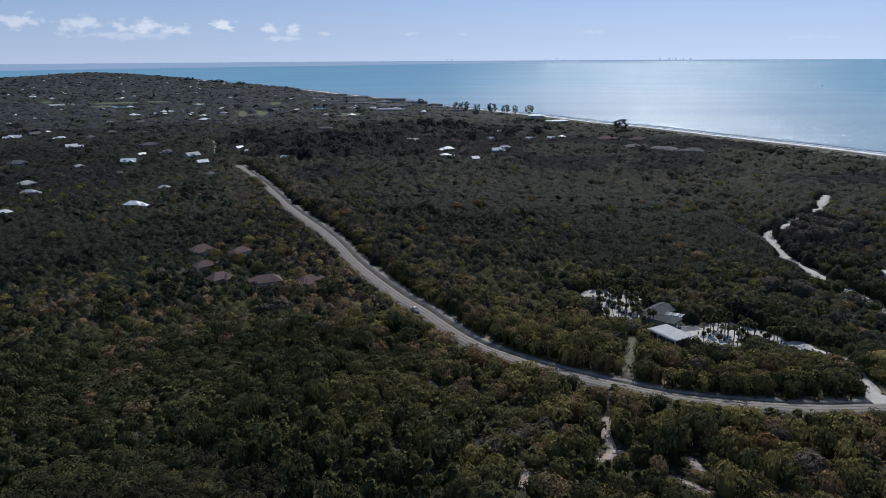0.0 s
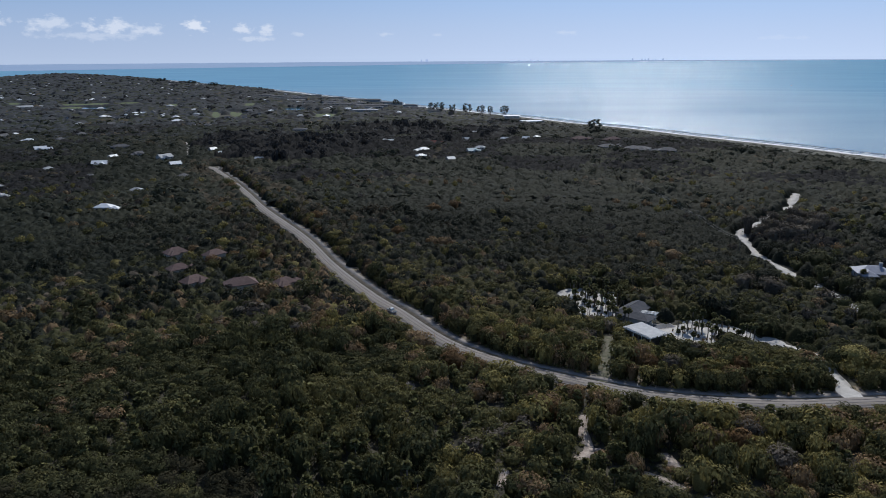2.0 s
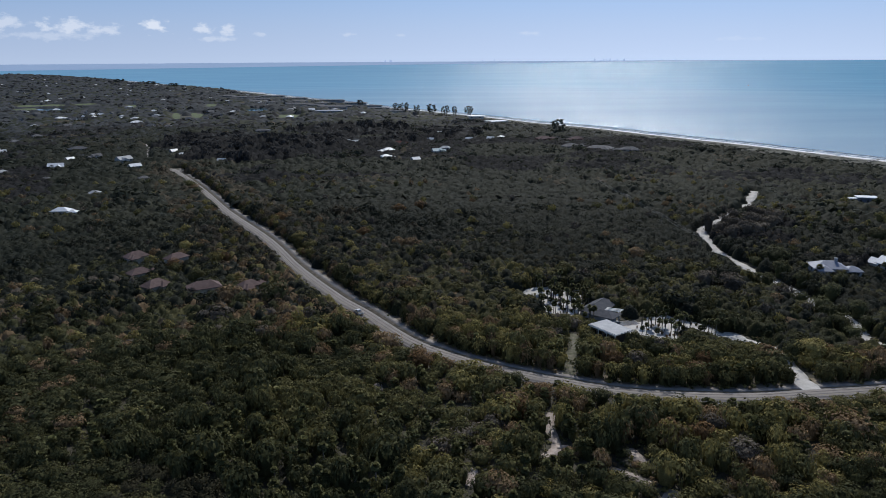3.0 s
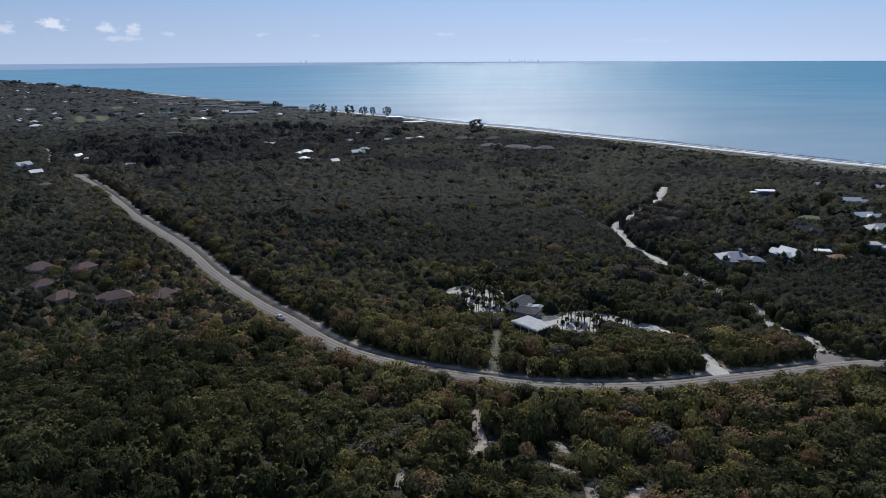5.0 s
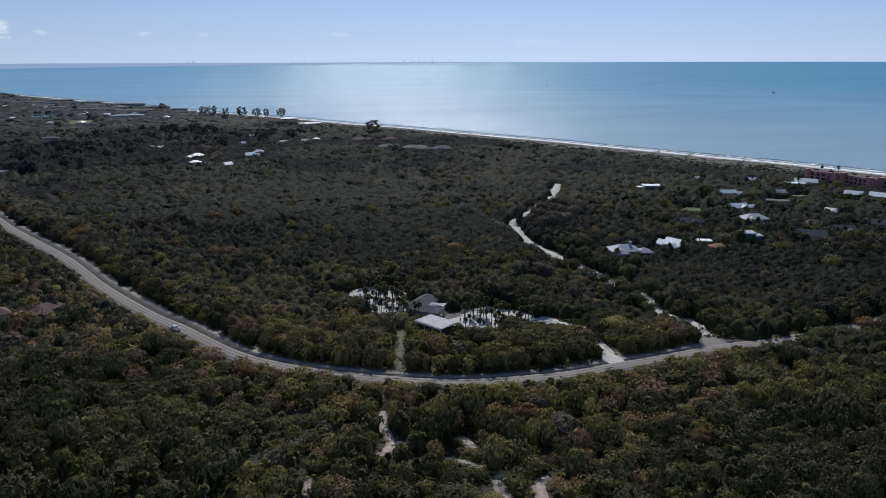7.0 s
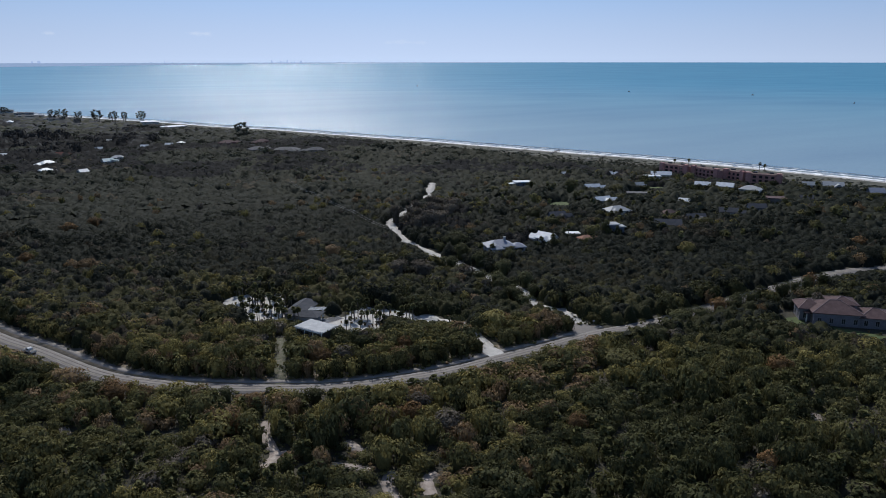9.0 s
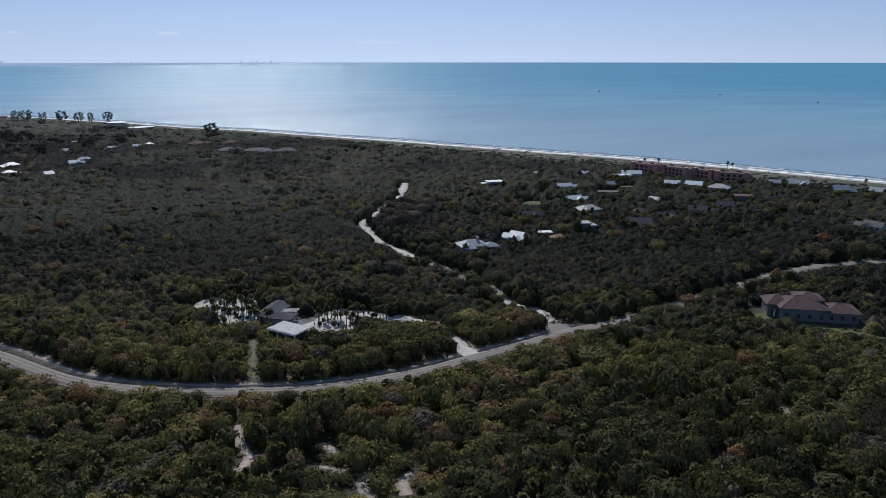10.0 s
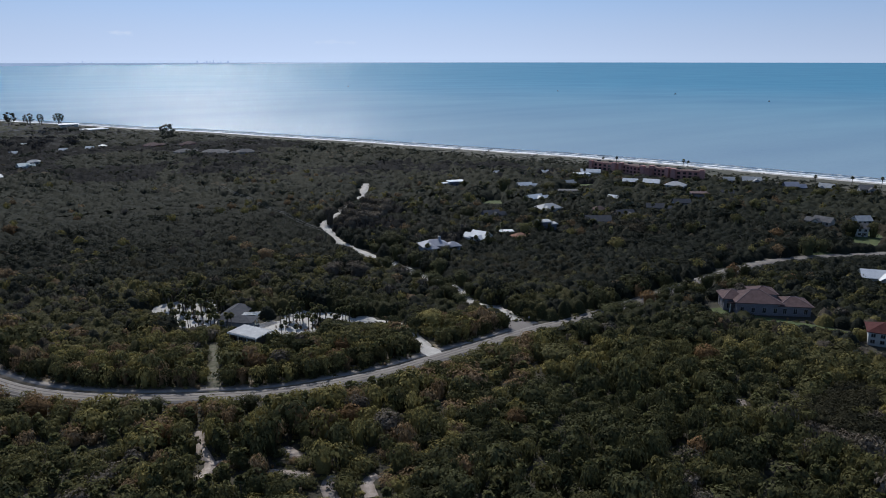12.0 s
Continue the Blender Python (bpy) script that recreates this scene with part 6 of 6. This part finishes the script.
g = np.random.default_rng(91)
for x, y, k, r, h in LANDMARKS:
    broad_tree(x, y, 7 if k == 5 and (int(x + y) % 2 == 0 or x > 380) else k, r, h * 1.12, g.uniform(0, 360))

# low scrub and grass clumps on the dune behind the beach
g = np.random.default_rng(180)
az = g.uniform(2, 72, 3600)
r = shore(az) - g.uniform(15, 105, 3600)
X, Y = r * np.sin(np.radians(az)), r * np.cos(np.radians(az))
keep = vnoise(X, Y, 9, 181) + 0.5 * g.random(3600) > 0.55
X, Y = X[keep], Y[keep]
edge = (shore(az[keep]) - np.hypot(X, Y)) / 105
plant("dune_scrub", X, Y, (0.5 + 1.4 * edge) * g.uniform(0.6, 1.3, len(X)), g.uniform(1.4, 3.2, len(X)), np.where(g.random(len(X)) < 0.6, 9, 8), [crown(np.random.default_rng(182 + q), 12, 1, 1, 0.42, core=(4, 2), skirt=0) for q in range(5)],
      "low olive scrub and grass clumps on the dune", 183, ALL_LEAF)

# garden shrubs and small trees close round the houses
g = np.random.default_rng(170)
GX, GY, GH = [], [], []
for x, y, w, h in HOUSE_SPOTS:
    toward = math.atan2(-y, -x)
    for q in range(9):
        a, dd = toward + g.uniform(-1.7, 1.7), w * g.uniform(0.58, 0.8) + 1.0
        px, py = x + dd * math.cos(a), y + dd * math.sin(a)
        if any(math.hypot(px - c[0], py - c[1]) < c[2] + 1.0 for c in CLEAR if c[3] < 1.0):
            continue
        GX.append(px), GY.append(py), GH.append(h * g.uniform(0.6, 1.05))
GX, GY, GH = np.array(GX), np.array(GY), np.array(GH)
plant("garden_shrubs", GX, GY, GH, g.uniform(1.6, 2.8, len(GX)), species(GX, GY, 171) + 0, UNIT_FAR, "green garden shrubs and small trees round the houses", 172, ALL_LEAF)

# low undergrowth along the edges of clearings, trails and roads
X, Y = scatter(150, 2.0, 128, 300, A0, A1)
g = np.random.default_rng(151)
gap = np.full(len(X), 99.0)
for cx, cy, cr, cz in CLEAR:
    if math.hypot(cx, cy) < 330:
        gap = np.minimum(gap, np.hypot(X - cx, Y - cy) - cr)
k = (gap > 0.1) & (gap < 4.5) & (g.random(len(X)) < 0.8)
X, Y, R, H = X[k], Y[k], g.uniform(0.6, 1.35, k.sum()), g.uniform(0.35, 1.15, k.sum())
plant("undergrowth", X, Y, H, R, species(X, Y, 152), [crown(np.random.default_rng(153 + q), 26, 1, 1, 0.3, core=(4, 2), skirt=0) for q in range(5)], "low mixed undergrowth at the edges of clearings", 154)

# low bushes and leaf piles on the sandy lot
g = np.random.default_rng(58)
X = np.concatenate([g.normal(73.5, 6.5, 70), g.uniform(92, 124, 35)])
Y = np.concatenate([g.normal(282, 12, 70), g.uniform(235, 258, 35)])
plant("lot_bushes", X, Y, g.uniform(0.3, 1.3, 105), g.uniform(0.3, 1.05, 105), g.integers(0, 4, 105), UNIT_MID, "low green bushes and leaf piles scattered on white sand", 59)

# taller palms and garden trees among the houses by the beach
g = np.random.default_rng(93)
palm_spots = []
for k in range(150):
    x, y = g.uniform(225, 560), g.uniform(230, 450)
    if math.hypot(x, y) > shore(math.degrees(math.atan2(x, y))) - 60 or y < 560 - 0.95 * x or any(math.hypot(x - c[0], y - c[1]) < c[2] + 2.5 for c in CLEAR):
        continue
    if k % 3 == 0:
        broad_tree(x, y, int(g.integers(0, 4)), g.uniform(3.5, 5.5), g.uniform(7.0, 9.5), g.uniform(0, 360))
    else:
        palm_spots.append((x, y, g.uniform(5.0, 7.2)))
palm_spots = np.array(palm_spots)
plant("palm_grove", palm_spots[:, 0], palm_spots[:, 1], palm_spots[:, 2], np.full(len(palm_spots), 2.2), np.full(len(palm_spots), 5), UNIT_PALM, "cabbage palms standing among the gardens", 95)

# garden trees and palms close before the houses on the beach side
g = np.random.default_rng(94)
for x, y, w, h in HOUSE_SPOTS:
    if x < 190 or y < 240 or y > 600:
        continue
    ux, uy = x / math.hypot(x, y), y / math.hypot(x, y)
    for q in range(4):
        fwd, lat = g.uniform(0.45, 1.05) * w, g.uniform(-0.75, 0.75) * w
        px, py = x - ux * fwd + uy * lat, y - uy * fwd - ux * lat
        if any(math.hypot(px - c[0], py - c[1]) < c[2] - 0.5 for c in CLEAR):
            continue
        if q < 2:
            broad_tree(px, py, (0, 1, 0, 2)[int(g.integers(0, 4))], g.uniform(2.6, 4.2), h * g.uniform(1.0, 1.5), g.uniform(0, 360))
        else:
            palm_tree(px, py, int(g.integers(0, 4)), g.uniform(0.8, 1.25), g.uniform(0, 360), "garden palm standing among the houses", "garden palms")

# palms on the cleared lot
g = np.random.default_rng(55)
for k in range(108):
    x, y = (g.normal(73.5, 5.4), g.normal(281, 11)) if k < 74 else (g.uniform(93, 120), g.uniform(236, 257))
    palm_tree(x, y, int(g.integers(0, 4)), g.uniform(0.7, 1.05), g.uniform(0, 360), "slim transplanted palm on white sand", "palms on the cleared lot")


def beach_pine(x, y, h, w, seed):
    """A tall, spreading pine by the beach: bare trunk, limbs and an open crown in clumps."""
    g = np.random.default_rng(seed)
    ob = thing("pine_tree", x, y, None, g.uniform(0, 360), "tall dark spreading pine standing by the beach", "tree", "pines by the beach")
    b = Build()
    VV, QQ, n = [], [], 0
    for i in range(3):
        a = 2 * math.pi * (i + g.random()) / 3
        b.frustum((0.12 * w * math.cos(a), 0.12 * w * math.sin(a), -0.5), 0.5, (0.2 * w * math.cos(a), 0.2 * w * math.sin(a), h * 0.6), 0.25, 8)
    for i in range(22):
        a, e = 2.4 * i + g.uniform(-0.4, 0.4), 0.36 + 0.58 * (i + g.random()) / 22
        q = w / 2 * g.uniform(0.45, 0.85) * math.sqrt(max(0.05, 1 - ((e - 0.62) / 0.40) ** 2))
        tip = (q * math.cos(a), q * math.sin(a), h * e)
        b.frustum((0.12 * w * math.cos(a), 0.12 * w * math.sin(a), h * max(0.15, e - 0.3)), 0.2, tip, 0.06, 5)
        V, Q, U = crown(g, 80, w * g.uniform(0.10, 0.17), h * g.uniform(0.10, 0.16), w * 0.019, core=(4, 2))
        VV.append(V + np.array([tip[0], tip[1], tip[2] - h * 0.08]))
        QQ.append(Q + n)
        n += len(V)
    part("trunk", b.mesh("trunk", M_BARK), ob)
    part("crown", quads("crown", np.vstack(VV), np.vstack(QQ), [M_PINE]), ob)


for k, (x, y, h, w) in enumerate(((234, 952, 21, 24), (153, 1276, 19, 20), (129, 1290, 18, 13), (113, 1290, 19, 18), (89, 1300, 21, 24), (63, 1320, 19, 15),
                                  (41, 1340, 22, 21), (27, 1352, 21, 16), (-45, 1572, 15, 18), (-815, 2700, 16, 42), (-700, 2560, 15, 38), (-985, 2880, 16, 42))):
    beach_pine(x, y, h, w, 900 + k)
for k, (x, y) in enumerate(((529, 489), (534, 476), (562, 420), (569, 420), (586, 308), (597, 284), (603, 264))):
    palm_tree(x, y, k % 4, 1.2, 50 * k, "tall coconut palm by the beach", "palms by the beach")


# ---- small things ----
def sign_post(x, y, rot, h=2.3):
    """A road sign seen from behind: steel post and a blank board."""
    ob = thing("sign_post", x, y, None, rot, "plain road sign on a thin steel post by the junction", "sign")
    part("post", Build().frustum((0, 0, -0.2), 0.05, (0, 0, h), 0.05, 8).mesh("post", M_DARKWOOD), ob)
    part("board", Build().box(-0.35, -0.06, h - 0.75, 0.35, -0.03, h).mesh("board", M_TRIM), ob)


for x, y, rot in ((127.0, 199.5, 20), (168.0, 203.0, 15), (178.5, 199.0, -30)):
    sign_post(x, y, rot)


def utility_line(points):
    """Wooden poles with a crossarm, and two sagging wires from pole to pole."""
    tops = []
    for x, y in points:
        ob = thing("utility_pole", x, y, None, 0, "weathered wooden utility pole with a crossarm", "pole", "utility poles")
        part("pole", Build().frustum((0, 0, -0.3), 0.17, (0, 0, 9.6), 0.11, 9).mesh("pole", M_BARK), ob)
        part("crossarm", Build().box(-1.2, -0.07, 9.0, 1.2, 0.07, 9.16).mesh("crossarm", M_BARK), ob)
        for dx in (-1.1, 1.1):
            part("insulator", Build().frustum((dx, 0, 9.16), 0.06, (dx, 0, 9.34), 0.04, 8).mesh("insulator", M_TRIM), ob)
        tops.append((x, y))
    for k, dx in enumerate((-1.1, 1.1)):
        ob = thing("overhead_wire", tops[0][0] + dx, tops[0][1], 0.0, 0, "thin grey overhead wire sagging between poles", "wire", "overhead wires")
        b = Build()
        for (x0, y0), (x1, y1) in zip(tops, tops[1:]):
            P = [(x0 - tops[0][0] + (x1 - x0) * u, y0 - tops[0][1] + (y1 - y0) * u, 9.34 - 4 * 1.1 * u * (1 - u)) for u in np.linspace(0, 1, 9)]
            for p, q in zip(P, P[1:]):
                b.frustum(p, 0.045, q, 0.045, 5)
        part("cable", b.mesh("cable", M_TRIM), ob)


utility_line([(164, 530), (164, 468), (164, 405), (164, 350)])


def boardwalk(x0, y0, x1, y1):
    """A raised plank walk over the dune, on short posts."""
    a = math.degrees(math.atan2(y1 - y0, x1 - x0))
    n = math.hypot(x1 - x0, y1 - y0)
    ob = thing("boardwalk", x0, y0, 0.6, a, "weathered grey plank walk over the dune to the beach", "boardwalk", "beach boardwalks")
    part("deck", Build().box(0, -0.8, 0.75, n, 0.8, 0.9).mesh("deck", M_PATHWAY), ob)
    for i in range(int(n / 6) + 1):
        part("post", Build().box(-0.1, -0.75, -1.5, 0.1, -0.55, 1.7).box(-0.1, 0.55, -1.5, 0.1, 0.75, 1.7).mesh("post", M_PATHWAY), ob, "", pose(i * 6.0, 0, 0))
    part("rail", Build().box(0, -0.75, 1.6, n, -0.65, 1.7).box(0, 0.65, 1.6, n, 0.75, 1.7).mesh("rail", M_PATHWAY), ob)


for a in ((461, 649, 484, 663), (476, 615, 504, 632), (480, 561, 516, 570)):
    boardwalk(*a)


def boat(x, y, rot):
    """A small open motor boat at anchor."""
    ob = thing("motor_boat", x, y, base(x, y) + SEA_LEVEL, rot, "small dark motor boat out on the sea", "boat", "boats on the sea")
    hull = [(-4.2, 1.3), (2.0, 1.35), (4.8, 0.0), (2.0, -1.35), (-4.2, -1.3)]
    n = len(hull)
    V = [(a * 0.9, b * 0.75, -0.4) for a, b in hull] + [(a, b, 1.0) for a, b in hull]
    part("hull", mesh("hull", V, [tuple(range(n)), tuple(range(2 * n - 1, n - 1, -1))] + [(i, n + i, n + (i + 1) % n, (i + 1) % n) for i in range(n)], [M_DARKWOOD]), ob)
    part("cabin", Build().box(-1.4, -0.8, 1.0, 0.9, 0.8, 2.5).box(-1.7, -0.95, 2.5, 1.2, 0.95, 2.62).mesh("cabin", M_TRIM), ob)


for x, y, rot in ((1621, 986, 20), (1709, 1324, -30), (1560, 1640, 10), (1175, 2272, 40)):
    boat(x, y, rot)
